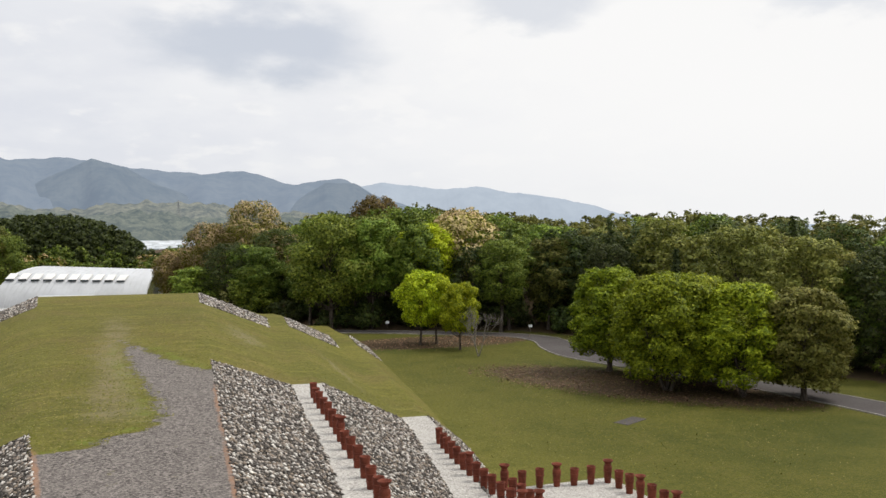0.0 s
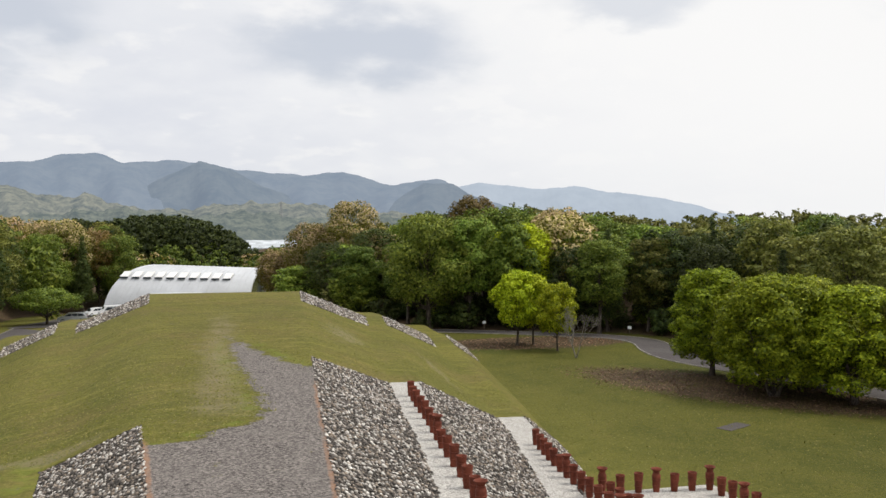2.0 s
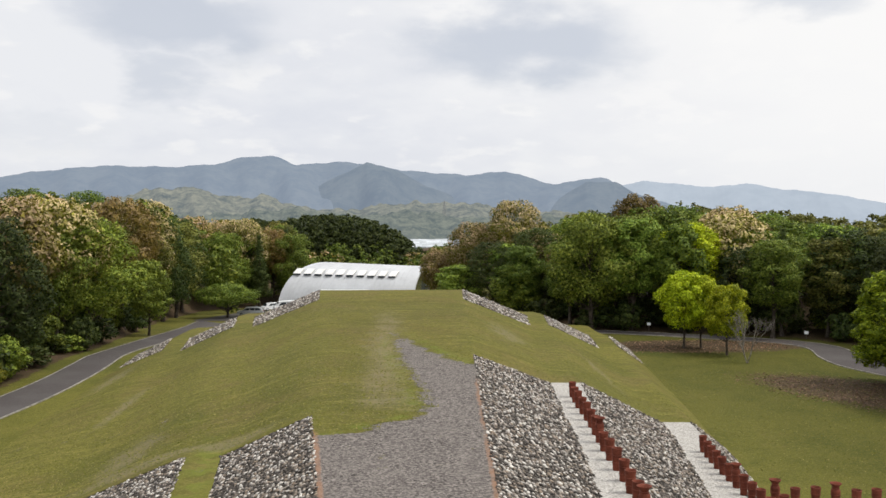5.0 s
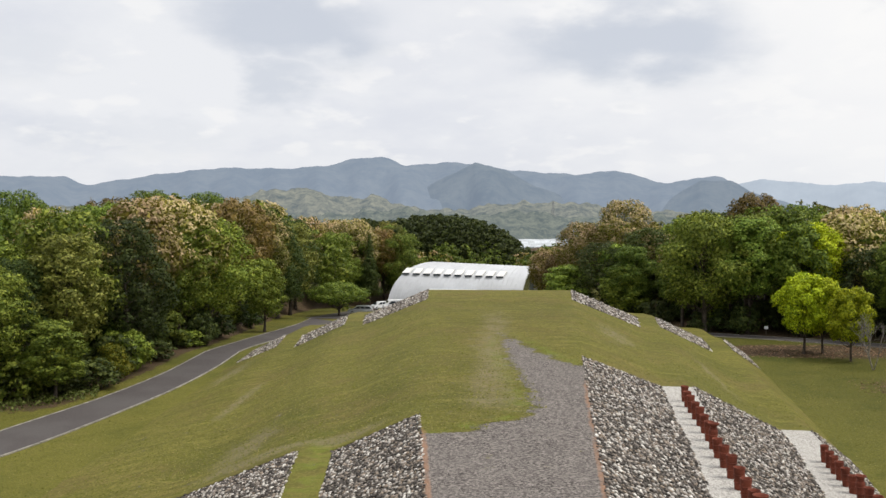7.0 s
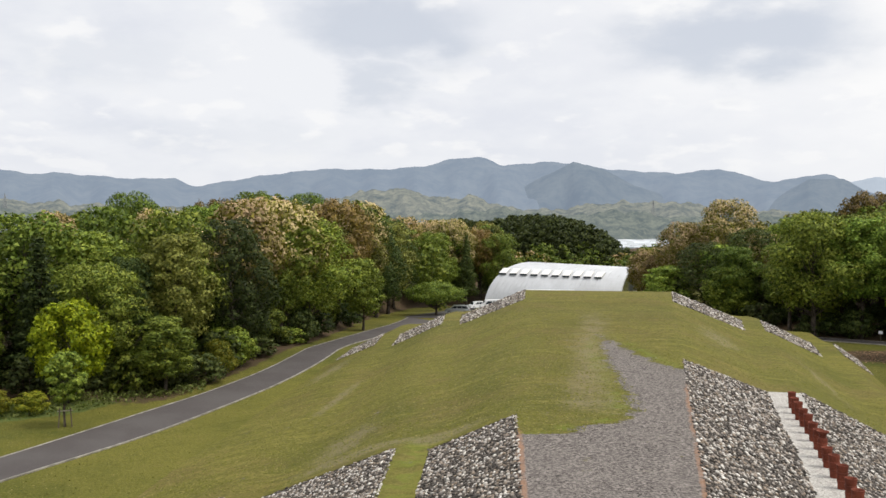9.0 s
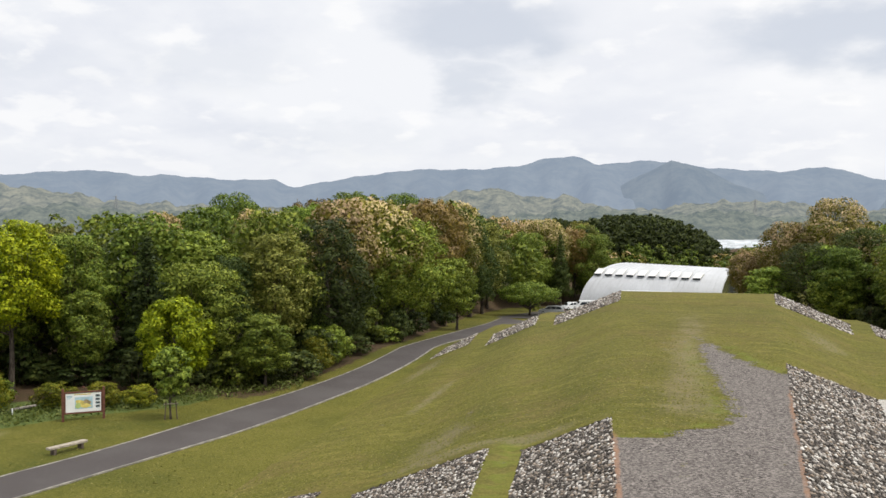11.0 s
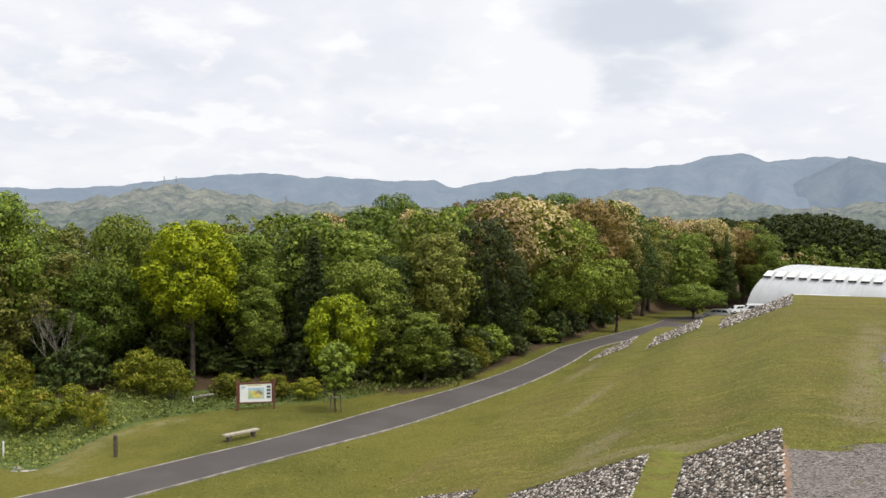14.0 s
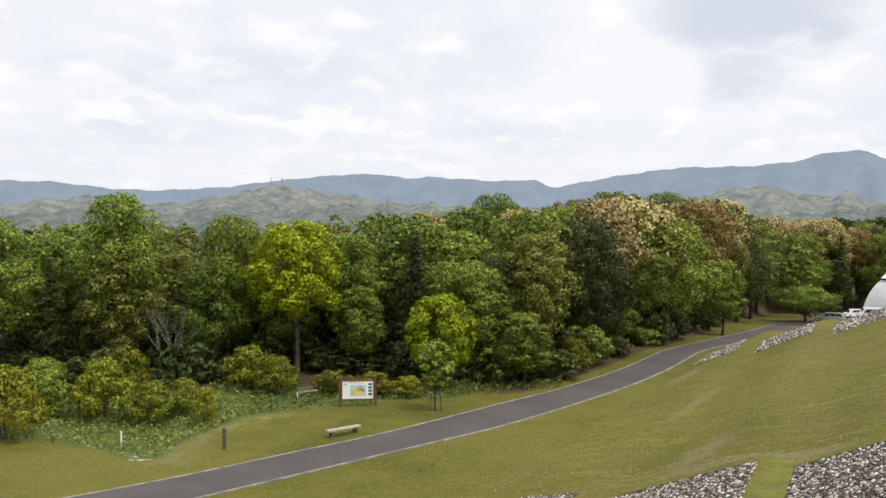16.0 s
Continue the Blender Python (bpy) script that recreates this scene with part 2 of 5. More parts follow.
def m_hill(name, dark, light, haze_glow, scale):
    """Distant wooded ridges; the air's haze is put in as an even bluish emission."""
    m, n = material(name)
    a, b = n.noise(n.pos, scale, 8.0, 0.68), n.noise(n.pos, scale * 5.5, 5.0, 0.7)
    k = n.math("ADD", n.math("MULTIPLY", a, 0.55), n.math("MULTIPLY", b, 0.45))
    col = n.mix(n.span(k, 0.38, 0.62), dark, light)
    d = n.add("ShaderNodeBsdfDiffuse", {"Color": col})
    e = n.add("ShaderNodeEmission", {"Color": haze_glow, "Strength": 1.0})
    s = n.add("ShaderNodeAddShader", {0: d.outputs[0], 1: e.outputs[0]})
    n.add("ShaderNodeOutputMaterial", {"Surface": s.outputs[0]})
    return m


LAWN, TURF, STONE, ASPHALT = m_ground(), m_mound(), m_stone(False), m_asphalt()
WHITE_GRAVEL = m_gravel("white_gravel", (0.20, 0.187, 0.172), (0.57, 0.55, 0.515), 26.0)
STONE_PIECE = m_stone(True)
STONE_BED = m_gravel("stone_bed", (0.05, 0.045, 0.04), (0.20, 0.175, 0.15), 9.0)
KERB = plain("kerb_concrete", (0.23, 0.215, 0.19), 0.85, 0.4, 1.2)
BARK = m_bark("bark", (0.030, 0.024, 0.019), (0.115, 0.095, 0.078))
BARK_PALE = m_bark("pale_bark", (0.10, 0.09, 0.075), (0.30, 0.275, 0.235))
LEAF_GREEN = m_leaf("leaf_green", (0.044, 0.076, 0.012), (0.112, 0.168, 0.026), (0.212, 0.268, 0.048), cast=(1.30, 1.27, 1.15))
LEAF_DEEP = m_leaf("leaf_deep", (0.026, 0.043, 0.011), (0.058, 0.086, 0.018), (0.114, 0.144, 0.031), cast=(0.90, 0.90, 1.0))
LEAF_LIME = m_leaf("leaf_lime", (0.075, 0.120, 0.007), (0.200, 0.262, 0.013), (0.340, 0.400, 0.035), cast=(1.62, 1.48, 1.0))
LEAF_ROUND = m_leaf("leaf_round", (0.052, 0.086, 0.006), (0.132, 0.180, 0.011), (0.245, 0.300, 0.026), cast=(1.38, 1.30, 1.0))
LEAF_OLIVE = m_leaf("leaf_olive", (0.055, 0.072, 0.018), (0.125, 0.152, 0.035), (0.220, 0.240, 0.070))
LEAF_BLOOM = m_leaf("leaf_bloom", (0.056, 0.073, 0.013), (0.131, 0.150, 0.027), (0.237, 0.237, 0.056), (0.54, 0.41, 0.235), 1.45)
LEAF_BROWN = m_leaf("leaf_brown", (0.060, 0.062, 0.014), (0.135, 0.120, 0.030), (0.220, 0.180, 0.055), (0.27, 0.195, 0.10), 1.1)
LEAF_RUST = m_leaf("leaf_rust", (0.050, 0.082, 0.010), (0.135, 0.180, 0.018), (0.270, 0.290, 0.040), (0.42, 0.27, 0.05), 0.15)
LEAF_DRY = m_leaf("leaf_dry", (0.055, 0.038, 0.026), (0.135, 0.094, 0.066), (0.235, 0.175, 0.130))
LEAF_WEED = m_leaf("leaf_weed", (0.060, 0.090, 0.025), (0.115, 0.160, 0.040), (0.190, 0.235, 0.080))
BLADE = m_blade()

# ---- builders ----


def mesh_of(name, verts, faces, mat, smooth=False):
    me = bpy.data.meshes.new(name)
    me.from_pydata([tuple(v) for v in verts], [], [tuple(f) for f in faces])
    if mat:
        me.materials.append(mat)
    if smooth:
        me.shade_smooth()
    return me


def part(name, bm, mat, parent, label=""):
    """Links a bmesh or a mesh as one object under a thing or a part."""
    me = bm
    if isinstance(bm, bmesh.types.BMesh):
        me = bpy.data.meshes.new(name)
        bm.to_mesh(me)
        bm.free()
        if mat:
            me.materials.append(mat)
    ob = new(name, me)
    ob.parent = parent
    return tagged(ob, label)


def thing(name, label, category, group="", at=None, kind=""):
    ob = tagged(new(name), label, category, group, kind)
    ob.empty_display_size = 0.3
    if at is not None:
        ob.matrix_basis = at
    return ob


def box(bm, size, at=(0, 0, 0), bevel=0.0, turn=None):
    m = Matrix.Translation(at) @ (turn or Matrix.Identity(4)) @ Matrix.Diagonal((*size, 1))
    made = bmesh.ops.create_cube(bm, size=1, matrix=m)["verts"]
    if bevel:
        bmesh.ops.bevel(bm, geom=list({e for v in made for e in v.link_edges}), offset=bevel, segments=2, affect="EDGES", profile=0.6)
    return bm


def boxed(size, at=(0, 0, 0), bevel=0.0, turn=None):
    return box(bmesh.new(), size, at, bevel, turn)


def lathe(profile, seg=20, holes=(), closed=False):
    """A turned body from (radius, height) pairs; holes: (ring, segment) faces left open."""
    bm = bmesh.new()
    rings = [[bm.verts.new((r * math.cos(2 * math.pi * i / seg), r * math.sin(2 * math.pi * i / seg), z)) for i in range(seg)] for r, z in profile]
    for j in range(len(rings) - 1):
        for i in range(seg):
            if (j, i) not in holes:
                bm.faces.new((rings[j][i], rings[j][(i + 1) % seg], rings[j + 1][(i + 1) % seg], rings[j + 1][i])).smooth = True
    if closed:
        bm.faces.new(rings[-1])
        bm.faces.new(rings[0][::-1])
    return bm


def tube(verts, faces, points, radii, seg=6):
    """Adds a tapered limb along the points to the lists."""
    start = len(verts)
    for i, (p, r) in enumerate(zip(points, radii)):
        d = (points[min(i + 1, len(points) - 1)] - points[max(i - 1, 0)]).normalized()
        a = d.orthogonal().normalized()
        b = d.cross(a)
        for k in range(seg):
            w = 2 * math.pi * k / seg
            verts.append(p + (a * math.cos(w) + b * math.sin(w)) * r)
    for i in range(len(points) - 1):
        for k in range(seg):
            q = start + i * seg
            faces.append((q + k, q + (k + 1) % seg, q + seg + (k + 1) % seg, q + seg + k))


def step(v, a, b):
    x = np.clip((np.asarray(v, float) - a) / (b - a), 0, 1)
    return x * x * (3 - 2 * x)


# ---- ground ----


def polar(az, r):
    a = radians(az)
    return -math.sin(a) * r, math.cos(a) * r


def wave(x, y, seed=0.0):
    """Gentle unevenness out of a few sines."""
    return (np.sin(0.11 * x + 0.07 * y + seed) + np.sin(0.053 * x - 0.13 * y + 1.7 * seed) + 0.5 * np.sin(0.31 * x + 0.23 * y + 2.1 + seed)) / 2.5


def forest_edge(az):
    """Distance at which the wood begins, by bearing."""
    return np.interp(az, [-60, -50, -46, -41, -36, -31, -25, -13, -8, -5, 6, 8, 12, 13.5, 16, 18, 20, 22, 24, 26.6, 28, 35, 45, 60, 75], [70, 73, 75, 77, 84, 95, 101, 100, 112, 215, 205, 182, 176, 156, 116, 96, 85, 76, 70, 64, 62, 64, 65, 65, 67])


HILLS = [(-62, 145, 8.0, 30), (-95, 120, 4.0, 40), (-24, 300, 12.0, 34), (40, 165, 1.5, 36), (90, 130, 1.5, 50), (70, 190, 2.0, 60)]


def ground_z(x, y):
    x, y = np.asarray(x, float), np.asarray(y, float)
    r = np.hypot(x, y)
    z = -0.052 * np.clip(y - 82, 0, 90) * step(x, 22, 2)
    z = z - 25.0 * step(r, 260, 1100)
    for hx, hy, h, s in HILLS:
        z = z + h * np.exp(-((x - hx) ** 2 + (y - hy) ** 2) / (2 * s * s)) * step(r - forest_edge(np.degrees(np.arctan2(-x, y))), 3, 24)
    # the ditch and the hollow beyond the lawn's edge on the left
    z = z - 0.9 * np.exp(-((x + 44.0) ** 2 + (y - 34.5) ** 2) / 22.0) - 0.55 * np.exp(-((x + 39.3) ** 2 + (y - 31.3) ** 2) / 3.0)
    return z + 0.07 * wave(x, y) * step(r, 34, 46) * step(np.abs(x + 31), 2.5, 6) + 0.5 * wave(x * 0.5, y * 0.5, 3.0) * step(r, 115, 160)


def gz(x, y):
    return float(ground_z(x, y))


def lawn_edge(az):
    """Where the mown lawn ends before the wood on the left."""
    return np.interp(az, [24, 28.4, 33, 39, 44.7, 48.2, 50, 52.7, 54.8, 59.3, 64], [66, 64, 60.5, 59.5, 57.5, 54, 50, 50.5, 53.5, 55.5, 56])


def build_ground():
    a = np.concatenate([np.linspace(-90, 90, 181)])
    xs = np.concatenate([-np.geomspace(4600, 93, 34), a, np.geomspace(93, 4600, 34)])
    ys = np.concatenate([-np.geomspace(4600, 38, 24), np.linspace(-35, 185, 221), np.geomspace(188, 4600, 46)])
    X, Y = np.meshgrid(xs, ys)
    Z = ground_z(X, Y)
    ny, nx = X.shape
    idx = np.arange(nx * ny).reshape(ny, nx)
    f = np.stack([idx[:-1, :-1], idx[:-1, 1:], idx[1:, 1:], idx[1:, :-1]], -1).reshape(-1, 4)
    me = mesh_of("ground", np.stack([X, Y, Z], -1).reshape(-1, 3).tolist(), f.tolist(), LAWN, True)
    az, r = np.degrees(np.arctan2(-X, Y)), np.hypot(X, Y)
    litter = step(r - forest_edge(az), -2.5, 4.0)
    # fallen leaves under the tree group and under the trees by the far bend of the path
    u, v = (X - 36.6) * 0.55 + (Y - 57.5) * -0.83, (X - 36.6) * 0.83 + (Y - 57.5) * 0.55
    litter = np.maximum(litter, np.exp(-((u / 14.5) ** 2 + (v / 5.6) ** 2) ** 2) * 0.95)
    litter = np.maximum(litter, np.exp(-(((X - 30) / 12.5) ** 2 + ((Y - 86) / 5.0) ** 2) ** 2) * 0.9)
    weeds = step(r - lawn_edge(az), -0.6, 1.0) * step(r - forest_edge(az), 4.0, 0.0) * step(az, 27, 33) * step(az, 75, 64) * (Y > 0)
    trail = np.zeros_like(X)
    for a in range(60):
        u = a / 59
        tx, ty = -35.6 - 5.2 * math.sin(u * 2.2) * (1 - 0.25 * u), 30.2 + 11.5 * u
        trail = np.maximum(trail, np.exp(-((X - tx) ** 2 + (Y - ty) ** 2) / 0.35))
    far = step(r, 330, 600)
    lush = step(X, 14, 26) * 0.85
    for name, val in (("litter", litter * (1 - far)), ("weeds", weeds), ("plain", far), ("lush", lush), ("trail", trail * 0.8)):
        me.attributes.new(name, "FLOAT", "POINT").data.foreach_set("value", val.ravel().astype(np.float32))
    tagged(new("ground", me), "mown spring lawn running out to woods and plain", "lawn", kind="structure")


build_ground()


def smooth_line(points, per=8):
    """A Catmull-Rom line through the points."""
    p = [Vector(q) for q in points]
    p = [p[0] * 2 - p[1]] + p + [p[-1] * 2 - p[-2]]
    out = []
    for i in range(1, len(p) - 2):
        for k in range(per):
            t = k / per
            out.append(0.5 * (2 * p[i] + (p[i + 1] - p[i - 1]) * t + (2 * p[i - 1] - 5 * p[i] + 4 * p[i + 1] - p[i + 2]) * t * t + (3 * p[i] - p[i - 1] - 3 * p[i + 1] + p[i + 2]) * t ** 3))
    return out + [p[-2]]


def ribbon(name, left, right, lift, mat, thick=0.0, across=4):
    """A strip that lies on the ground between two lines; thick: with side faces."""
    n = len(left)
    verts, faces = [], []
    for a, b in zip(left, right):
        k = np.linspace(0, 1, across + 1)
        qx, qy = a.x + (b.x - a.x) * k, a.y + (b.y - a.y) * k
        verts.extend(zip(qx.tolist(), qy.tolist(), (ground_z(qx, qy) + lift).tolist()))
    w = across + 1
    for i in range(n - 1):
        for k in range(across):
            q = i * w + k
            faces.append((q, q + 1, q + w + 1, q + w))
    if thick:
        for k in (0, across):
            base = len(verts)
            for i in range(n):
                x, y, z = verts[i * w + k]
                verts.append((x, y, z - thick))
            for i in range(n - 1):
                faces.append((i * w + k, (i + 1) * w + k, base + i + 1, base + i))
    return mesh_of(name, verts, faces, mat, False)


def offset_line(line, d):
    out = []
    for i, p in enumerate(line):
        t = (line[min(i + 1, len(line) - 1)] - line[max(i - 1, 0)]).normalized()
        out.append(Vector((p.x - t.y * d, p.y + t.x * d)))
    return out


def build_road(name, label, far, near):
    a, b = smooth_line(far), smooth_line(near)
    road = tagged(new(name, ribbon(name, a, b, 0.05, ASPHALT)), label, "road", kind="structure")
    for line, d in ((a, 0.12), (b, -0.12)):
        o = offset_line(line, d)
        k = new("kerb", ribbon("kerb", line, o, 0.075, KERB, 0.12, 1))
        k.parent = road


build_road("road", "dark grey asphalt park road with pale concrete edging",
           [(-39, 14), (-35.6, 21.0), (-33.2, 28.0), (-31.7, 34.2), (-30.1, 41.0), (-28.5, 52.0), (-27.4, 60), (-27.0, 70), (-27.9, 86), (-28.4, 104), (-28.6, 118), (-29.0, 128), (-30.0, 140)],
           [(-33, 14), (-31.2, 21.0), (-29.8, 27), (-28.5, 32.5), (-26.9, 39.5), (-25.4, 46.5), (-24.3, 55), (-23.7, 63.5), (-23.9, 74), (-25.1, 90), (-24.6, 106), (-23.6, 118), (-22.4, 128), (-20.5, 140)])
build_road("path", "grey asphalt footpath curving past the trees",
           [(8, 106), (25.6, 98.0), (33, 94.5), (40.6, 90.2), (43.9, 85.2), (42.9, 78.6), (42.4, 72.9), (45.0, 58.6), (46.9, 52.5), (48.4, 45.0), (49, 34), (48, 20)],
           [(8, 103), (25.2, 95.6), (31.8, 92.0), (38.6, 88.0), (40.4, 83.9), (38.7, 77.6), (38.4, 71.4), (41.4, 60.0), (43.4, 53.0), (44.9, 43.2), (45.4, 34), (44.6, 20)])
lot = tagged(new("parking_lot", ribbon("parking_lot", [Vector(p) for p in ((-31, 139), (-30, 148), (-28, 158), (-26, 168))], [Vector(p) for p in ((-4, 133), (-2, 146), (-2, 160), (-2, 170))], 0.09, ASPHALT, 0, 14)),
             "grey asphalt parking area beyond the mound", "parking", kind="structure")

# ---- the mound: a keyhole-shaped barrow in three tiers ----
NECK, STONE_R, STONE_L, FRONT = 8.0, 46.6, 32.4, 84.0
ROWS_Y = [8, 22, 32, 43, 84]
TIERS = {1: [(2.3, 2.8, 3.42, 4.15, 6.8), (4.2, 5.8, 7.05, 8.03, 12.8), (5.4, 7.0, 8.35, 9.7, 14.6), (8.5, 10.3, 12.1, 14.05, 18.8), (10.0, 11.9, 13.6, 15.65, 20.8), (12.0, 13.6, 15.5, 17.7, 23.2)],
         -1: [(1.3, 1.9, 2.97, 3.95, 6.9), (3.6, 5.0, 6.15, 7.75, 12.8), (5.0, 6.2, 7.5, 9.3, 14.6), (11.0, 11.9, 12.85, 13.95, 18.8), (12.5, 13.4, 14.3, 15.4, 20.6), (19.0, 20.0, 20.5, 21.5, 24.0)]}


def tier(k, y, side=1):
    return np.interp(y, ROWS_Y, TIERS[side][k])


def top_z(y):
    return np.interp(y, [8, 22, 46, 70, 84], [5.1, 5.0, 5.12, 5.55, 5.85])


def mound_z(x, y):
    """Height of the front part at x, y; the turfed part is rounder than the stone-lined one."""
    x, y = np.asarray(x, float), np.asarray(y, float)
    turf = np.where(x > 0, step(y, STONE_R, STONE_R + 2), step(y, STONE_L, STONE_L + 2)) * (1 - step(y, 73.5, 75.5))
    edge = [np.where(x > 0, tier(k, y, 1), tier(k, y, -1)) for k in range(6)]
    total = 0
    for o in (-2, -1, 0, 1, 2):
        u = np.abs(x) + o * (0.06 + np.where(x > 0, 0.14, 0.46) * turf)
        z = np.zeros_like(u) + top_z(y)
        mid = np.interp(y, [46, 84], [3.6, 3.35])
        zs = [(0, 1, top_z(y), mid), (2, 3, mid, 1.4), (4, 5, 1.4, -0.25)]
        for a, b, hi, lo in zs:
            k = np.clip((u - edge[a]) / (edge[b] - edge[a]), 0, 1)
            z = np.where(u > edge[a], hi + (lo - hi) * k, z)
        total = total + z / 5
    return total + 0.05 * turf * wave(x * 3, y * 3, 1.0)


def mound_piece(name, edge_a, edge_b, y0, y1, side, mat, parent, label="", cell=0.45, sink=0.0):
    """One strip of the mound between two tier lines (None: the middle line), from y0 to y1."""
    ny = max(2, int((y1 - y0) / cell))
    ys = np.linspace(y0, y1, ny + 1)
    wide = abs(float(tier(edge_b, ys[-1], side)) - (float(tier(edge_a, ys[-1], side)) if edge_a is not None else -float(tier(edge_b, ys[-1], -1))))
    nx = max(2, int(wide / cell))
    verts = []
    for y in ys:
        b = float(tier(edge_b, y, side))
        a = float(tier(edge_a, y, side)) if edge_a is not None else -float(tier(edge_b, y, -1))
        xr = side * np.linspace(a, b, nx + 1)
        verts.extend(zip(xr.tolist(), [float(y)] * (nx + 1), (mound_z(xr, y) - sink).tolist()))
    faces = []
    for j in range(ny):
        for i in range(nx):
            q = j * (nx + 1) + i
            f = (q, q + 1, q + nx + 2, q + nx + 1)
            faces.append(f if side > 0 else f[::-1])
    me = mesh_of(name, verts, faces, mat, True)
    ob = part(name, me, None, parent, label)
    if mat == TURF and edge_a is not None:
        co = np.array(verts)
        worn = sum(np.exp(-((co[:, 0] - px) / sx) ** 2 - ((co[:, 1] - py) / sy) ** 2) for px, py, sx, sy in BARE)
        fresh = np.exp(-((co[:, 0] + 6.6) / 0.9) ** 2) * step(co[:, 1], 37, 31)
        for key, val in (("worn", np.clip(worn, 0, 1)), ("fresh", fresh)):
            me.attributes.new(key, "FLOAT", "POINT").data.foreach_set("value", val.astype(np.float32))
    return ob


# dry places on the slopes: x, y, half widths
BARE = [(-10.8, 37.0, 1.6, 3.2), (-9.2, 33.8, 2.6, 0.8), (-20.4, 66.0, 1.2, 6.0), (-15.5, 52.0, 0.5, 7.0), (8.0, 62.0, 1.5, 5.0), (13.5, 57.0, 0.5, 9.0), (-5.5, 33.5, 2.0, 0.7)]


def gravel_edges(y):
    """The two borders of the gravel that narrows to a tongue in the turf."""
    return (np.interp(y, [28.9, 29.6, 31.0, 31.7, 34, 39, 45.7, 55], [-6, -1.2, -0.3, 0.8, 1.4, 1.05, 0.5, 0.05]),
            np.interp(y, [42.3, 43.4, 45.2, 48.4, 51.6, 55, 57.5], [9, 4.0, 2.9, 1.9, 1.1, 0.2, -3]))


def mask_top(ob):
    """Where the middle strip is gravel, worn turf or clay edging."""
    me = ob.data
    co = np.empty(len(me.vertices) * 3, np.float32)
    me.vertices.foreach_get("co", co)
    x, y = co[0::3], co[1::3]
    w = np.where(x > 0, tier(0, y, 1), tier(0, y, -1))
    left, right = gravel_edges(y)
    inside = np.minimum(x - left, right - x)
    g = np.clip(0.5 + inside, 0, 1)
    worn = np.exp(-((x + 0.3) / 1.7) ** 2) * step(y, 30, 34) * step(y, 84, 56) * 0.8
    clay = step(np.abs(np.abs(x) - (w - 0.10)), 0.26, 0.06) * np.where(x > 0, step(y, 44, 38), step(y, 31.5, 29.5))
    fresh = np.exp(-((inside + 0.55) / 0.45) ** 2) * step(y, 56, 50)
    for name, val in (("gravel", g), ("worn", worn), ("clay", clay), ("fresh", fresh), ("crest", step(w - np.abs(x), 0.0, 1.8))):
        me.attributes.new(name, "FLOAT", "POINT").data.foreach_set("value", val.astype(np.float32))


mound = thing("burial_mound", "keyhole-shaped grassy burial mound with stone-lined tiers", "mound", kind="structure")
mask_top(mound_piece("mound_top", None, 0, NECK, FRONT, 1, TURF, mound, "grey gravel path running into worn turf", 0.25))
STONE_ZONES = []
for side, cut in ((1, STONE_R), (-1, STONE_L)):
    for a, b in ((0, 1), (2, 3), (4, 5)):
        for y0, y1, lined in ((NECK, cut, True), (cut, 75.0, False), (75.0, FRONT, True)):
            mound_piece("slope", a, b, y0, y1, side, STONE_BED if lined else TURF, mound, "slope paved with loose cobbles" if lined else "mown turf slope", 0.45, 0.03 if lined else 0)
            if lined:
                STONE_ZONES.append((a, b, y0, y1, side))
    for a, b in ((1, 2), (3, 4)):
        for y0, y1, bare in ((NECK, cut, side > 0), (cut, FRONT, False)):
            mound_piece("terrace", a, b, y0, y1, side, WHITE_GRAVEL if bare else TURF, mound, "level terrace of pale gravel" if bare else "turf terrace", 0.45)


def build_front():
    """The far face of the front part, three tiers down to the ground."""
    verts, faces, cols = [], [], 60
    steps = [(0, 1.0, 0), (3.6, 0.648, 0.28), (4.8, 0.648, 0.36), (8.4, 0.252, 0.62), (9.8, 0.252, 0.74), (12.5, -0.8, 0.9)]
    for d, h, s in steps:
        for i in range(cols + 1):
            u = 2 * i / cols - 1
            x = u * (23.2 + d * 0.1)
            z = float(mound_z(x, FRONT))
            verts.append((x, FRONT + d, min(z, 5.85 * h) - 0.12 if d else z - 0.02))
    for j in range(len(steps) - 1):
        for i in range(cols):
            q = j * (cols + 1) + i
            faces.append((q, q + 1, q + cols + 2, q + cols + 1))
    part("front_face", mesh_of("front_face", verts, faces, TURF, False), None, mound, "tiered grassy front face")


build_front()
rear = lathe([(29.5, -0.3), (27.0, 1.4), (24.0, 1.4), (19.5, 3.6), (17.6, 3.6), (11.0, 7.2), (5.2, 10.3), (4.4, 10.4), (0.4, 10.42)], 72, closed=True)
part("rear_mound", rear, TURF, mound, "round rear part with a level top")
# the projecting platform on the right
plat = bmesh.new()
pv = [[plat.verts.new((x, y, z)) for x, y in ((11.6, 24 - o), (19.3 + o, 24 - o), (19.3 + o, 32.45 + o), (11.6, 32.45 + o))] for z, o in ((1.405, 0), (0.9, 0.5), (-0.2, 1.3))]
plat.faces.new(pv[0])
for j in (0, 1):
    for i in range(4):
        plat.faces.new((pv[j][i], pv[j][(i + 1) % 4], pv[j + 1][(i + 1) % 4], pv[j + 1][i]))
bmesh.ops.recalc_face_normals(plat, faces=plat.faces[:])
part("platform", plat, WHITE_GRAVEL, mound, "low projecting platform of pale gravel")

# ---- trees ----


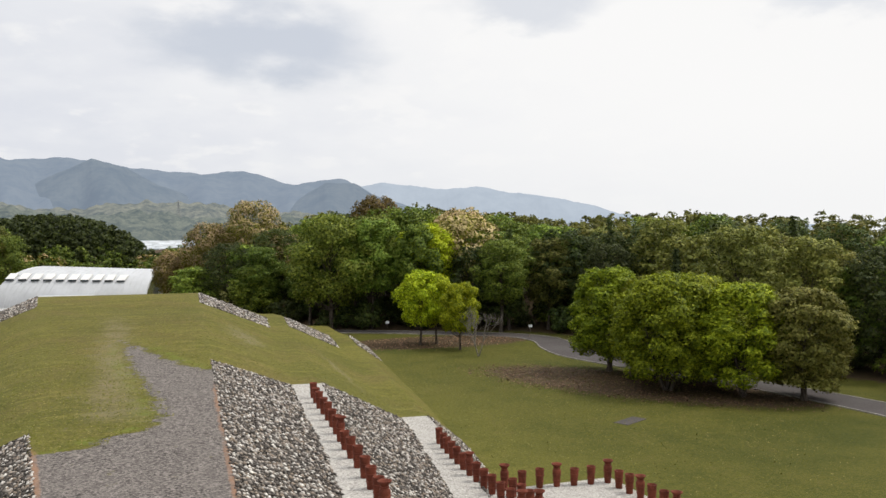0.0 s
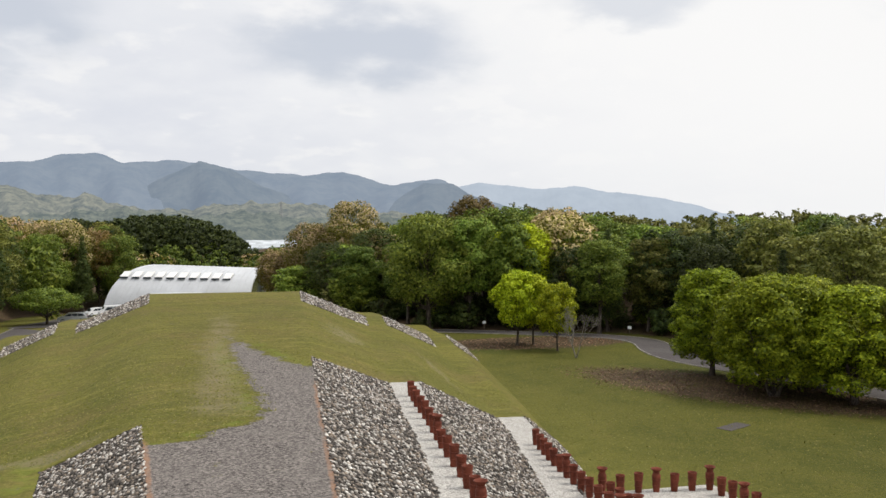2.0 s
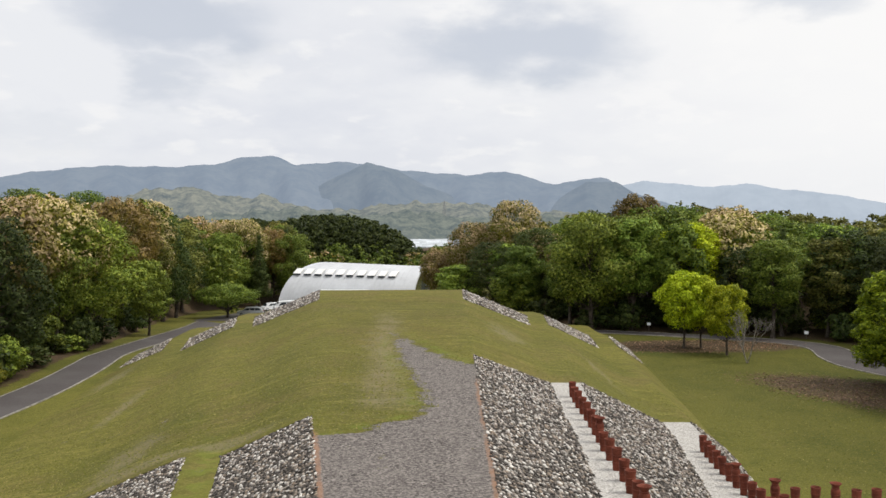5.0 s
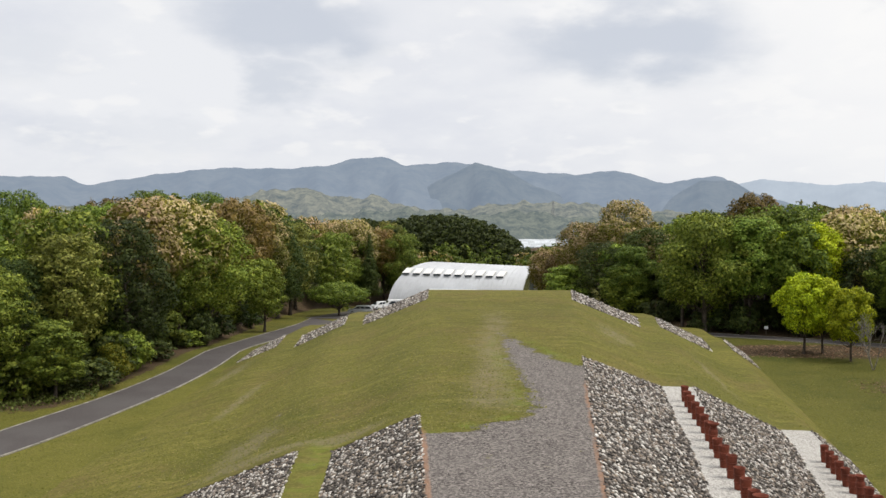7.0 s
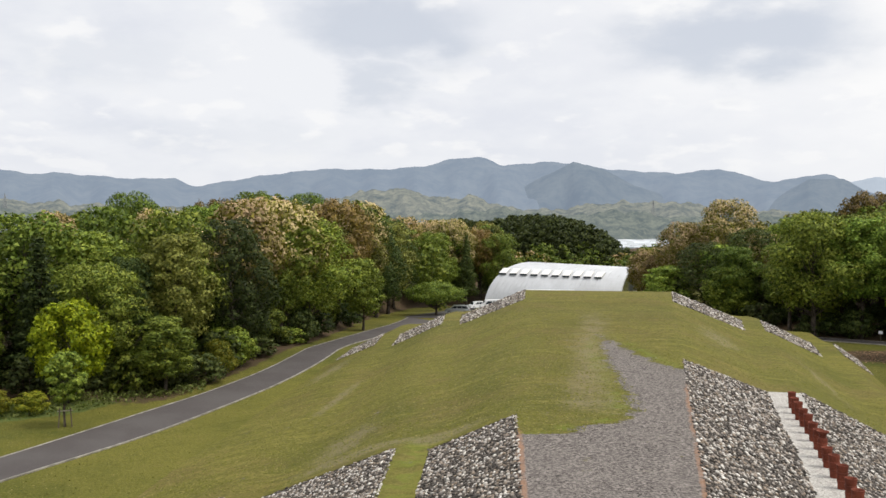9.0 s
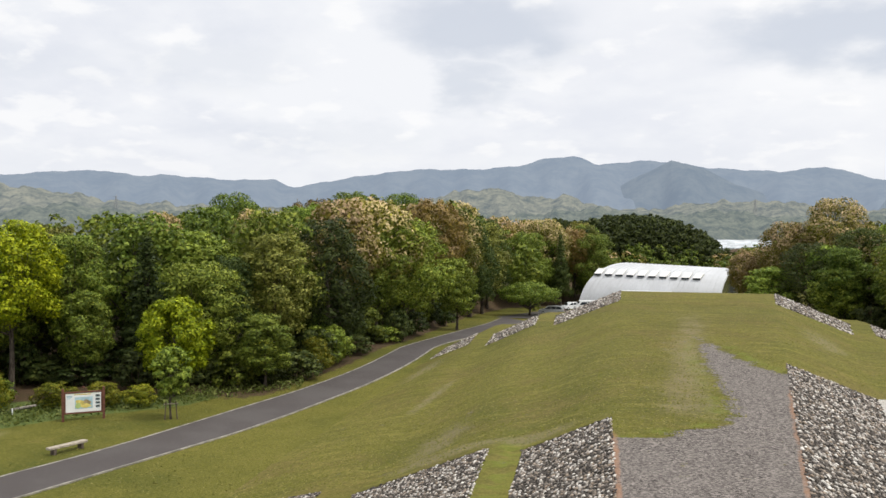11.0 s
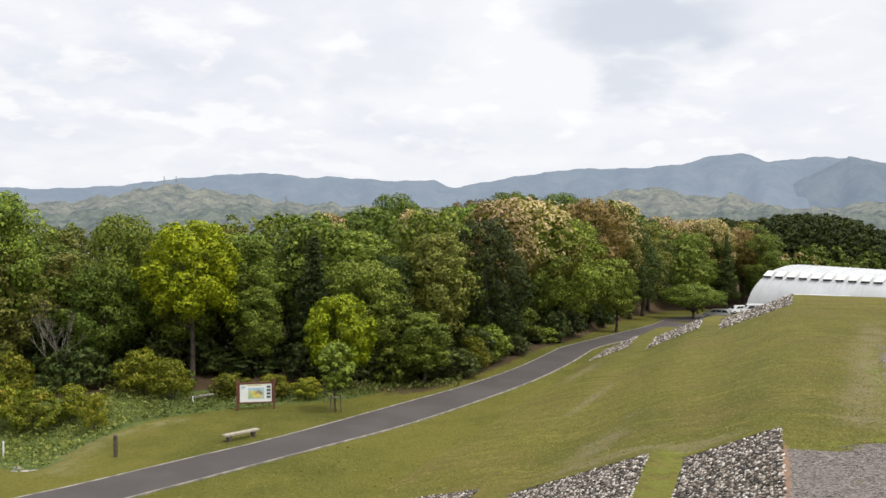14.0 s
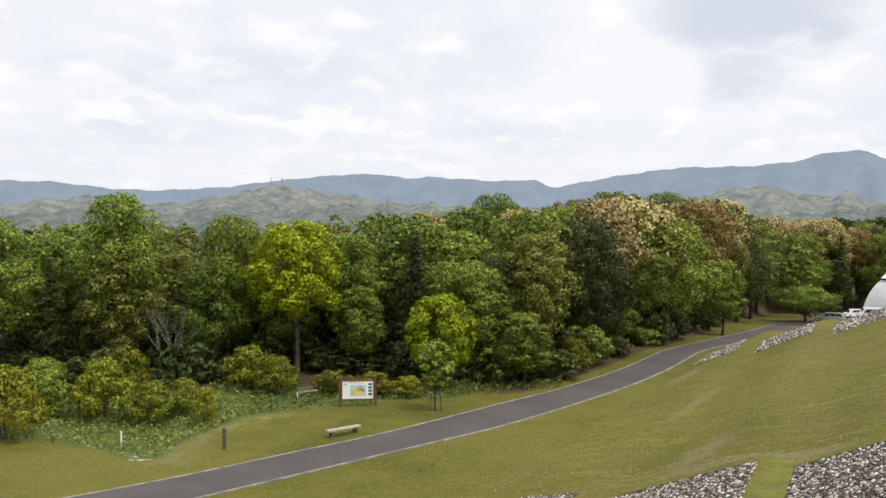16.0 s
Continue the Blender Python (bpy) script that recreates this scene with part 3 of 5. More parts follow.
def leaf_mesh(name, centres, normals, sizes, mat, rng, shade=None):
    """Many small bent leaf sprays, each a piece of its own."""
    n = len(centres)
    t = rng.normal(size=(n, 3))
    t -= normals * np.sum(t * normals, 1, keepdims=True)
    t /= np.linalg.norm(t, axis=1, keepdims=True) + 1e-9
    b = np.cross(normals, t)
    s = sizes[:, None]
    asp = rng.uniform(0.45, 0.8, (n, 1))
    v = np.empty((n, 3, 3), np.float32)
    v[:, 0] = centres - t * s
    v[:, 1] = centres + t * s * rng.uniform(0.1, 0.6, (n, 1)) - b * s * asp * 1.25 - normals * s * 0.1
    v[:, 2] = centres + t * s * rng.uniform(0.5, 1.0, (n, 1)) + b * s * asp * 1.25
    me = bpy.data.meshes.new(name)
    me.vertices.add(n * 3)
    me.vertices.foreach_set("co", v.ravel())
    me.loops.add(n * 3)
    me.loops.foreach_set("vertex_index", np.arange(n * 3, dtype=np.int32))
    me.polygons.add(n)
    me.polygons.foreach_set("loop_start", np.arange(0, n * 3, 3, dtype=np.int32))
    me.polygons.foreach_set("loop_total", np.full(n, 3, np.int32))
    me.update(calc_edges=True)
    me.materials.append(mat)
    if shade is not None:
        me.polygons.foreach_set("use_smooth", np.ones(n, bool))
        me.normals_split_custom_set_from_vertices(np.repeat(shade, 3, axis=0).tolist())
    return me


def crown_points(rng, height, base, radius, lobes, count, size, form):
    """Leaf places on a crown of boughs: each bough a lobe of its own, dense towards its top and outside."""
    L = []
    lobes = int(lobes * 2.5)
    for i in range(lobes):
        u = (i + rng.uniform(0.1, 0.9)) / lobes
        a = i * 2.399963 + rng.uniform(-0.5, 0.5)
        if form == "round":
            k = math.sqrt(max(0.0, 1 - ((u - 0.43) / 0.60) ** 2)) if u > 0.43 else math.sqrt(max(0, 1 - ((0.43 - u) / 0.62) ** 2))
            rr = radius * 0.78 * k * rng.uniform(0.7, 1.02)
            lr = radius * rng.uniform(0.22, 0.36)
        elif form == "tall":
            k = math.sin(math.pi * (0.16 + u * 0.72)) ** 0.8
            rr = radius * 0.80 * k * rng.uniform(0.3, 1.05)
            lr = radius * rng.uniform(0.24, 0.42)
        elif form == "cone":
            k = 1.02 - u
            rr = radius * 0.7 * k * rng.uniform(0.4, 1.0)
            lr = radius * (0.18 + 0.34 * k) * rng.uniform(0.8, 1.1)
        elif form == "layer":
            k = math.sin(math.pi * (0.25 + 0.65 * u))
            rr = radius * 0.85 * k * math.sqrt(rng.uniform(0.1, 1.0))
            lr = radius * rng.uniform(0.24, 0.36)
        else:
            k = math.sin(math.pi * (0.22 + 0.7 * u)) ** 0.8
            rr = radius * 0.8 * k * math.sqrt(rng.uniform(0.05, 1.0))
            lr = radius * rng.uniform(0.26, 0.42)
        lr *= 0.80
        top = height - lr * 0.75
        z = base + lr * 0.5 + (top - base - lr * 0.5) * u
        flat = {"layer": 0.35, "shrub": 0.55, "cone": 0.6, "round": 0.82}.get(form, 0.66)
        L.append((np.array([rr * math.cos(a), rr * math.sin(a), z]), lr, flat))
    area = np.array([l[1] ** 2 for l in L])
    share = np.maximum(4, (count * area / area.sum()).astype(int))
    C, N, S, D = [], [], [], []
    mid = np.array([0, 0, base + (height - base) * 0.45])
    for (c, lr, flat), k in zip(L, share):
        d = rng.normal(size=(k, 3))
        d[:, 2] += 0.75
        out = (c - mid) / (np.linalg.norm(c - mid) + 1e-6)
        d += out * 0.55
        d /= np.linalg.norm(d, axis=1, keepdims=True)
        lump = 1 + 0.16 * np.sin(d[:, :1] * 7 + c[0] * 3) * np.sin(d[:, 1:2] * 7 + c[1] * 3) + 0.10 * np.sin(d[:, 2:] * 11 + c[2])
        rad = lr * np.where(rng.random((k, 1)) < 0.78, rng.uniform(0.86, 1.08, (k, 1)), rng.uniform(0.35, 0.9, (k, 1))) * lump
        p = c + d * rad * np.array([1, 1, flat])
        nn = d * 0.75 + rng.normal(size=(k, 3)) * 0.45 + np.array([0, 0, 0.35])
        nn /= np.linalg.norm(nn, axis=1, keepdims=True)
        sh = d * 1.1 + out * 0.15 + rng.normal(size=(k, 3)) * 0.22
        sh /= np.linalg.norm(sh, axis=1, keepdims=True)
        C.append(p), N.append(nn), S.append(size * rng.uniform(0.65, 1.35, k)), D.append(sh)
    return L, np.concatenate(C), np.concatenate(N), np.concatenate(S), np.concatenate(D)


def trunk_mesh(rng, height, base, L, girth, stems, mat):
    """A tapered trunk, leaning a little, with limbs into the boughs."""
    verts, faces = [], []
    for s in range(stems):
        a = 6.28 * s / stems + rng.uniform(0, 1)
        lean = 0.0 if stems == 1 else 0.28
        pts, rad = [], []
        reach = max(base * 1.15, height * 0.62) if stems == 1 else height * 0.6
        for i in range(8):
            u = i / 7
            w = lean * reach * u ** 0.8
            pts.append(Vector((math.cos(a) * (w + 0.12 * (stems > 1)) + 0.09 * math.sin(3 * u + s) * height * 0.1, math.sin(a) * (w + 0.12 * (stems > 1)) + 0.07 * math.sin(4.2 * u + 2 * s) * height * 0.1, reach * u - 0.15)))
            rad.append(girth * (1.35 if i == 0 else 1.0) * (1 - 0.72 * u) / math.sqrt(stems) + 0.012)
        tube(verts, faces, pts, rad, 8)
        for c, lr, flat in L[s::stems * 2]:
            u = min(0.95, max(0.3, (c[2] - lr) / reach * 0.85))
            i = u * 7
            p0 = pts[int(i)].lerp(pts[min(7, int(i) + 1)], i % 1)
            end = Vector(c)
            bend = p0.lerp(end, 0.5) + Vector((0, 0, -0.12 * (end - p0).length))
            r0 = girth * (1 - 0.72 * u) * 0.5 / math.sqrt(stems)
            tube(verts, faces, [p0, bend, end], [r0, r0 * 0.62, r0 * 0.2 + 0.008], 5)
    return mesh_of("trunk", verts, faces, mat, True)


PROTO = {}


def tree_kind(key, seed, height, base, radius, lobes, count, size, form, leaf, girth, stems=1, bark=None, label="", name="tree", category="tree"):
    rng = np.random.default_rng(seed)
    L, C, N, S, D = crown_points(rng, height, base, radius, lobes, int(count * 2.2), size * 0.66, form)
    trunk = trunk_mesh(rng, height, base, L, girth, stems, bark or BARK)
    PROTO[key] = (trunk, leaf_mesh("crown", C, N, S, leaf, rng, D), height, radius, label, name, category)
    # a lighter crown for trees deep in the wood
    k = rng.random(len(C)) < 0.32
    PROTO[key + "_far"] = (trunk, leaf_mesh("crown", C[k], N[k], S[k] * 1.55, leaf, rng, D[k]), height, radius, label, name, category)


tree_kind("green_a", 1, 14, 4.4, 4.2, 34, 7500, 0.185, "tall", LEAF_GREEN, 0.24, label="tall broad-leaved tree in fresh mid-green leaf")
tree_kind("green_b", 2, 12, 2.6, 4.8, 36, 8000, 0.185, "tall", LEAF_GREEN, 0.26, label="spreading broad-leaved tree in fresh mid-green leaf")
tree_kind("green_c", 3, 9, 2.0, 3.0, 24, 5200, 0.17, "tall", LEAF_GREEN, 0.16, label="slim broad-leaved tree in fresh mid-green leaf")
tree_kind("deep_a", 4, 13, 2.0, 4.4, 32, 6500, 0.19, "round", LEAF_DEEP, 0.26, label="dark evergreen tree at the edge of the wood")
tree_kind("deep_b", 5, 13, 1.5, 2.9, 28, 5000, 0.18, "cone", LEAF_DEEP, 0.22, label="dark narrow conifer in the wood")
tree_kind("bloom_a", 6, 12, 4.6, 4.8, 36, 7500, 0.185, "round", LEAF_BLOOM, 0.26, label="evergreen tree crowned with cream-brown blossom")
tree_kind("bloom_b", 7, 10, 3.8, 3.9, 28, 6000, 0.185, "round", LEAF_BLOOM, 0.24, label="rounded evergreen with cream-brown blossom")
tree_kind("brown_a", 36, 11, 4.2, 4.2, 30, 6500, 0.185, "round", LEAF_BROWN, 0.24, label="rounded evergreen with rusty brown new leaves")
tree_kind("olive_a", 8, 12, 3.0, 3.6, 30, 6000, 0.185, "tall", LEAF_OLIVE, 0.2, label="olive-brown leafed tree in the wood")
tree_kind("lime_a", 9, 12, 5.0, 3.6, 26, 9000, 0.16, "round", LEAF_LIME, 0.2, label="yellow-green tree with a high rounded crown")
tree_kind("lime_b", 10, 6.7, 1.9, 2.75, 24, 5200, 0.17, "round", LEAF_LIME, 0.13, label="small rounded tree in bright yellow-green leaf")
tree_kind("round_a", 11, 8.4, 0.9, 4.1, 40, 22000, 0.13, "round", LEAF_ROUND, 0.2, 3, label="dense rounded evergreen with several stems on leaf litter")
tree_kind("round_b", 12, 8.2, 1.0, 2.95, 30, 15000, 0.13, "round", LEAF_ROUND, 0.19, 1, label="dense rounded evergreen on a short trunk")
tree_kind("round_c", 13, 7.8, 0.9, 3.0, 30, 15000, 0.13, "round", LEAF_ROUND, 0.17, 2, label="dense rounded evergreen with forked trunk")
tree_kind("round_d", 25, 7.8, 1.1, 2.9, 30, 14000, 0.13, "round", LEAF_OLIVE, 0.17, 1, label="rounded evergreen with browned outer leaves")
tree_kind("shrub_a", 14, 3.2, 0.3, 2.0, 16, 2300, 0.12, "shrub", LEAF_RUST, 0.07, 4, label="young maple in yellow-green leaf among weeds", name="shrub", category="shrub")
tree_kind("shrub_b", 15, 2.4, 0.15, 1.7, 14, 2000, 0.115, "shrub", LEAF_RUST, 0.05, 4, label="bushy yellow-green undergrowth at the wood's edge", name="shrub", category="shrub")
tree_kind("shrub_c", 16, 2.8, 0.1, 1.9, 14, 2100, 0.13, "shrub", LEAF_GREEN, 0.06, 4, label="bushy green undergrowth at the wood's edge", name="shrub", category="shrub")
tree_kind("shrub_d", 26, 2.8, 0.1, 1.9, 14, 2100, 0.13, "shrub", LEAF_DEEP, 0.06, 4, label="dark evergreen undergrowth in the wood", name="shrub", category="shrub")
tree_kind("layer_a", 17, 6.2, 1.9, 5.6, 26, 5200, 0.18, "layer", LEAF_GREEN, 0.2, 1, label="spreading layered tree beside the parking area")
tree_kind("young_a", 18, 4.6, 1.5, 1.3, 14, 1500, 0.14, "tall", LEAF_GREEN, 0.06, 1, label="staked young tree with light green leaves")
tree_kind("maple_a", 19, 9.5, 1.5, 4.6, 30, 7500, 0.18, "layer", LEAF_GREEN, 0.18, 2, label="fresh green maple in front of the wood")


def plant(key, x, y, height=None, radius=None, turn=None, group="", sink=0.05):
    trunk, crown, h, r, label, name, category = PROTO[key]
    t = thing(name, label, category, group)
    kz, kx = (height or h) / h, (radius or r) / r
    t.matrix_basis = Matrix.Translation((x, y, gz(x, y) - sink)) @ Matrix.Rotation(random.uniform(0, 6.28) if turn is None else turn, 4, "Z") @ Matrix.Diagonal((kx, kx, kz, 1))
    for nm, me in (("trunk", trunk), ("crown", crown)):
        o = new(nm, me)
        o.parent = t
    return t


# the group of rounded evergreens on the lawn
GROUP = "rounded evergreens on the lawn"
for key, x, y, h, r in [("round_b", 37.7, 63.6, 8.7, 3.6), ("round_c", 39.2, 60.0, 8.2, 3.4), ("round_a", 37.3, 54.6, 8.6, 4.7), ("round_a", 40.6, 56.4, 8.3, 4.5),
                        ("round_c", 40.9, 50.8, 8.1, 3.8), ("round_d", 43.9, 48.3, 7.8, 3.6)]:
    plant(key, x, y, h, r, group=GROUP)
# trees by the far bend of the path
for key, x, y, h, r in [("lime_b", 28.3, 84.4, 7.6, 2.7), ("lime_b", 30.1, 84.6, 7.2, 2.3), ("lime_b", 30.9, 80.0, 6.6, 2.2), ("green_b", 22.6, 99.5, 13.6, 5.4), ("green_a", 27.5, 101.5, 13.4, 4.6),
                        ("lime_a", 34.0, 99.5, 12.2, 4.4), ("green_a", 42.3, 99.6, 11.4, 4.2), ("deep_a", 49.0, 93.0, 11.6, 5.0), ("deep_a", 53.5, 91.0, 11.0, 4.6), ("maple_a", 56.5, 57.5, 9.0, 3.6)]:
    plant(key, x, y, h, r)
# the wood's edge on the left
for key, x, y, h, r in [("green_a", -58.1, 44.2, 14.6, 3.9), ("green_a", -62.5, 36.5, 12.6, 3.9), ("green_b", -54.2, 52.5, 12.9, 3.9), ("lime_a", -47.5, 52.6, 12.3, 4.1),
                        ("green_c", -43.8, 56.0, 7.2, 2.4), ("lime_b", -35.0, 54.2, 7.0, 2.75), ("green_c", -30.6, 59.0, 5.6, 2.6), ("green_b", -31.6, 93.9, 13.6, 6.4), ("green_b", -35.5, 70.6, 11.4, 4.5), ("green_a", -38.8, 65.4, 10.2, 3.6), ("deep_a", -35.8, 63.2, 9.4, 2.6), ("deep_b", -43.1, 67.4, 9.0, 2.5), ("deep_a", -48.5, 68.6, 10.5, 3.4),
                        ("green_c", -29.4, 109.0, 9.4, 3.2), ("green_a", -37.9, 82.0, 12.4, 3.6), ("green_b", -47.1, 84.0, 13.4, 3.8), ("deep_b", -33.6, 80.0, 8.0, 2.4), ("layer_a", -26.9, 146.8, 6.2, 6.4),
                        ("shrub_a", -29.8, 66.5, 3.0, 1.7), ("shrub_c", -30.6, 70.5, 3.6, 2.6), ("shrub_b", -32.2, 62.0, 3.2, 1.9), ("deep_a", -33.5, 77.0, 5.0, 3.0), ("shrub_c", -32.5, 84.0, 3.6, 2.4)]:
    plant(key, x, y, h, r)
# the blossoming evergreens on the rise and behind the parking area, by the level of their tops
for key, x, y, top, r in [("bloom_a", -37.9, 92.5, 14.7, 4.3), ("bloom_b", -36.6, 99.5, 14.5, 4.2), ("bloom_a", -37.3, 87.4, 12.6, 3.6), ("brown_a", -42.9, 94.7, 14.9, 4.2), ("brown_a", -33.7, 113.1, 15.4, 4.8), ("bloom_b", -34.0, 124.0, 14.4, 4.8),
                          ("olive_a", -36.0, 150.0, 12.6, 5.4), ("bloom_a", -31.0, 187.0, 13.2, 6.6), ("brown_a", -25.0, 190.0, 11.0, 5.2), ("bloom_b", -62.0, 93.3, 13.6, 3.4), ("green_b", -50.4, 125.2, 17.2, 4.6), ("green_b", -43.0, 128.0, 17.0, 4.6), ("green_b", -20.5, 188.0, 10.4, 5.6)]:
    plant(key, x, y, top - gz(x, y), r)
# evergreens that hide the museum's end, and those behind the front corner
for key, x, y, h, r in [("bloom_b", 7.9, 145.0, 10.6, 3.6), ("brown_a", 9.6, 137.7, 9.4, 3.9), ("bloom_a", 12.3, 133.5, 13.6, 4.6), ("bloom_a", 18.1, 130.7, 14.2, 5.2), ("brown_a", 32.0, 113.6, 14.4, 4.2), ("bloom_b", 41.7, 108.2, 13.0, 4.8), ("green_a", 40.4, 91.8, 10.7, 3.8), ("green_c", 9.0, 120.0, 8.2, 4.4), ("deep_a", 13.5, 119.0, 10.6, 4.2), ("deep_a", 19.0, 116.0, 11.5, 4.6),
                        ("green_c", 16.0, 112.0, 7.5, 3.6), ("green_a", 23.5, 112.0, 12.5, 4.4)]:
    plant(key, x, y, h, r)
# shrubs and young maples in the hollow and along the wood's foot
for key, x, y, h, r in [("shrub_a", -47.5, 28.6, 4.4, 2.30), ("shrub_a", -48.5, 35.5, 4.1, 2.13), ("shrub_c", -51.0, 33.0, 3.2, 2.05), ("shrub_a", -46.0, 37.2, 2.8, 1.72), ("shrub_a", -45.2, 39.4, 2.5, 1.48),
                        ("shrub_b", -52.0, 40.0, 3.8, 1.80), ("shrub_a", -42.2, 38.4, 2.5, 0.90), ("shrub_b", -46.8, 46.6, 3.5, 1.89), ("shrub_a", -43.8, 46.5, 3.0, 1.80), ("shrub_b", -40.4, 48.6, 1.9, 1.56),
                        ("shrub_b", -37.6, 49.9, 1.8, 1.48), ("shrub_b", -35.4, 50.6, 1.6, 1.23), ("shrub_c", -56.5, 36.5, 3.0, 1.97)]:
    plant(key, x, y, h, r)


def treetop(az, r):
    """Height that the wood's tops reach at a bearing and distance: its skyline against the hills."""
    a = [-52, -46.7, -41.5, -36.5, -31, -27.8, -25.3, -22.4, -19, -15, -12, -9.8, -7.3, -5, -2, -1, 0, 1, 3, 5, 7, 10, 13, 15, 17, 19, 21, 24, 27, 30, 33, 36, 40, 44, 48, 52, 57, 64]
    s = [27, 26, 23, 30, 26, 12, 28, 27, 45, 37, 26, 8, 10, 0, -48, -28, -8, 8, 22, 20, 12, 14, 26, 48, 58, 56, 63, 60, 44, 40, 36, 28, 18, 2, 4, 18, 8, 10]
    return EYE + float(np.interp(az, a, s)) / 1569.0 * r


def fill_wood(az0, az1, start, depth, gap, keys, seed):
    """The wood behind its edge: rows of trees whose tops make the skyline."""
    rng = random.Random(seed)
    d = start
    while d < depth:
        az = az0
        while az < az1:
            r = float(forest_edge(az)) + d + rng.uniform(-1.8, 1.8)
            a = az + rng.uniform(-0.8, 0.8)
            x, y = polar(a, r)
            key = rng.choice(keys(az, d))
            want = treetop(a, r) - 0.2 - rng.uniform(0, 2.6) - (0.0 if d > 14 else rng.uniform(0, 2.2))
            h = max(4.0, min(17.0, want - gz(x, y)))
            proto = PROTO[key]
            plant(key, x, y, h, proto[3] * (0.5 + 0.5 * h / proto[2]) * rng.uniform(0.9, 1.15))
            az += math.degrees(gap / r) * rng.uniform(0.8, 1.2)
        d += gap * 0.95


def left_keys(az, d):
    if az < 29 and d > 9:
        return ["bloom_a_far", "bloom_b_far", "bloom_a_far", "green_b_far", "bloom_a_far", "bloom_b_far", "olive_a_far"]
    if d > 13:
        return ["green_a_far", "green_b_far", "deep_b_far", "olive_a_far", "deep_a_far", "green_b_far"]
    return ["green_a", "green_b", "deep_b", "deep_a", "deep_a", "deep_b", "olive_a"]


def right_keys(az, d):
    if az > -24:
        return ["green_b_far", "bloom_b_far", "green_a_far", "deep_a_far", "bloom_a_far"] if d > 8 else ["green_b", "deep_a", "green_c", "green_a"]
    return ["olive_a_far", "deep_b_far", "deep_a_far", "olive_a_far", "green_a_far", "olive_a_far"] if d > 8 else ["olive_a", "deep_b", "deep_a", "olive_a"]


fill_wood(17, 64, 9.0, 36, 5.8, left_keys, 5)
fill_wood(7.5, 17, 2.0, 30, 6.0, left_keys, 15)
fill_wood(-52, -7, 3.0, 33, 6.0, right_keys, 6)


def underwood(az0, az1, gap, seed, near=1.5, deep=9.0, tall=3.6):
    """Low growth that closes the wood's edge."""
    rng = random.Random(seed)
    az = az0
    while az < az1:
        r = float(forest_edge(az)) + rng.uniform(near, deep)
        x, y = polar(az, r)
        plant(rng.choice(["shrub_d_far", "shrub_d_far", "shrub_d_far", "shrub_d_far", "shrub_c_far"]), x, y, rng.uniform(1.6, tall), rng.uniform(1.5, 2.6))
        az += math.degrees(gap / r) * rng.uniform(0.6, 1.4)


underwood(16, 60, 1.9, 41)
underwood(-50, -8, 2.6, 42)
underwood(16, 62, 2.2, 43, 9.0, 17.0, 5.5)
underwood(-50, -8, 3.4, 44, 9.0, 16.0, 5.0)


def bare_tree(x, y, height, spread, seed, mat, label):
    """A leafless small tree: forking branches."""
    rng = random.Random(seed)
    verts, faces = [], []

    def fork(p, d, length, r, level):
        mid = p + d * length * 0.5 + Vector((rng.uniform(-1, 1), rng.uniform(-1, 1), 0)) * length * 0.06
        end = p + d * length
        tube(verts, faces, [p, mid, end], [r, r * 0.82, r * 0.6], 5)
        if level:
            for k in range(3 if level > 1 else 4):
                q = (d + Vector((rng.uniform(-1, 1) * spread, rng.uniform(-1, 1) * spread, rng.uniform(-0.1, 0.5)))).normalized()
                fork(p.lerp(end, rng.uniform(0.55, 1.0)), q, length * rng.uniform(0.55, 0.8), r * 0.55, level - 1)

    for k in range(3):
        fork(Vector((0, 0, -0.1)), Vector((rng.uniform(-0.45, 0.45), rng.uniform(-0.45, 0.45), 1)).normalized(), height * 0.42, 0.06, 4)
    t = thing("bare_tree", label, "tree", at=pose(x, y, gz(x, y)))
    part("crown", mesh_of("crown", verts, faces, mat, True), None, t)


bare_tree(30.9, 75.3, 4.6, 0.75, 3, BARK_PALE, "leafless small tree with fine pale branches")
bare_tree(-54.0, 45.6, 6.6, 0.6, 8, BARK_PALE, "leafless pale-barked tree at the wood's edge")


def far_woods(name, label, az0, az1, r0, r1, count, leaf, seed, h0, h1, size, per):
    """Distant woods: crowns of small clumps joined in one mass."""
    rng = np.random.default_rng(seed)
    C, N, S, D = [], [], [], []
    for i in range(count):
        az, r = rng.uniform(az0, az1), math.sqrt(rng.uniform(r0 ** 2, r1 ** 2))
        x, y = polar(az, r)
        rad = rng.uniform(3.0, 5.2)
        h = min(rng.uniform(h0, h1) + 3, treetop(az, r) - rng.uniform(0, 2.0) - gz(x, y))
        if h < 3.5:
            continue
        L, c, nn, s, dd = crown_points(rng, h, 0.5, rad, 6, per, size, "round")
        C.append(c + np.array([x, y, gz(x, y)])), N.append(nn), S.append(s), D.append(dd)
    me = leaf_mesh(name, np.concatenate(C), np.concatenate(N), np.concatenate(S), leaf, rng, np.concatenate(D))
    tagged(new(name, me), label, "woods", kind="stuff")


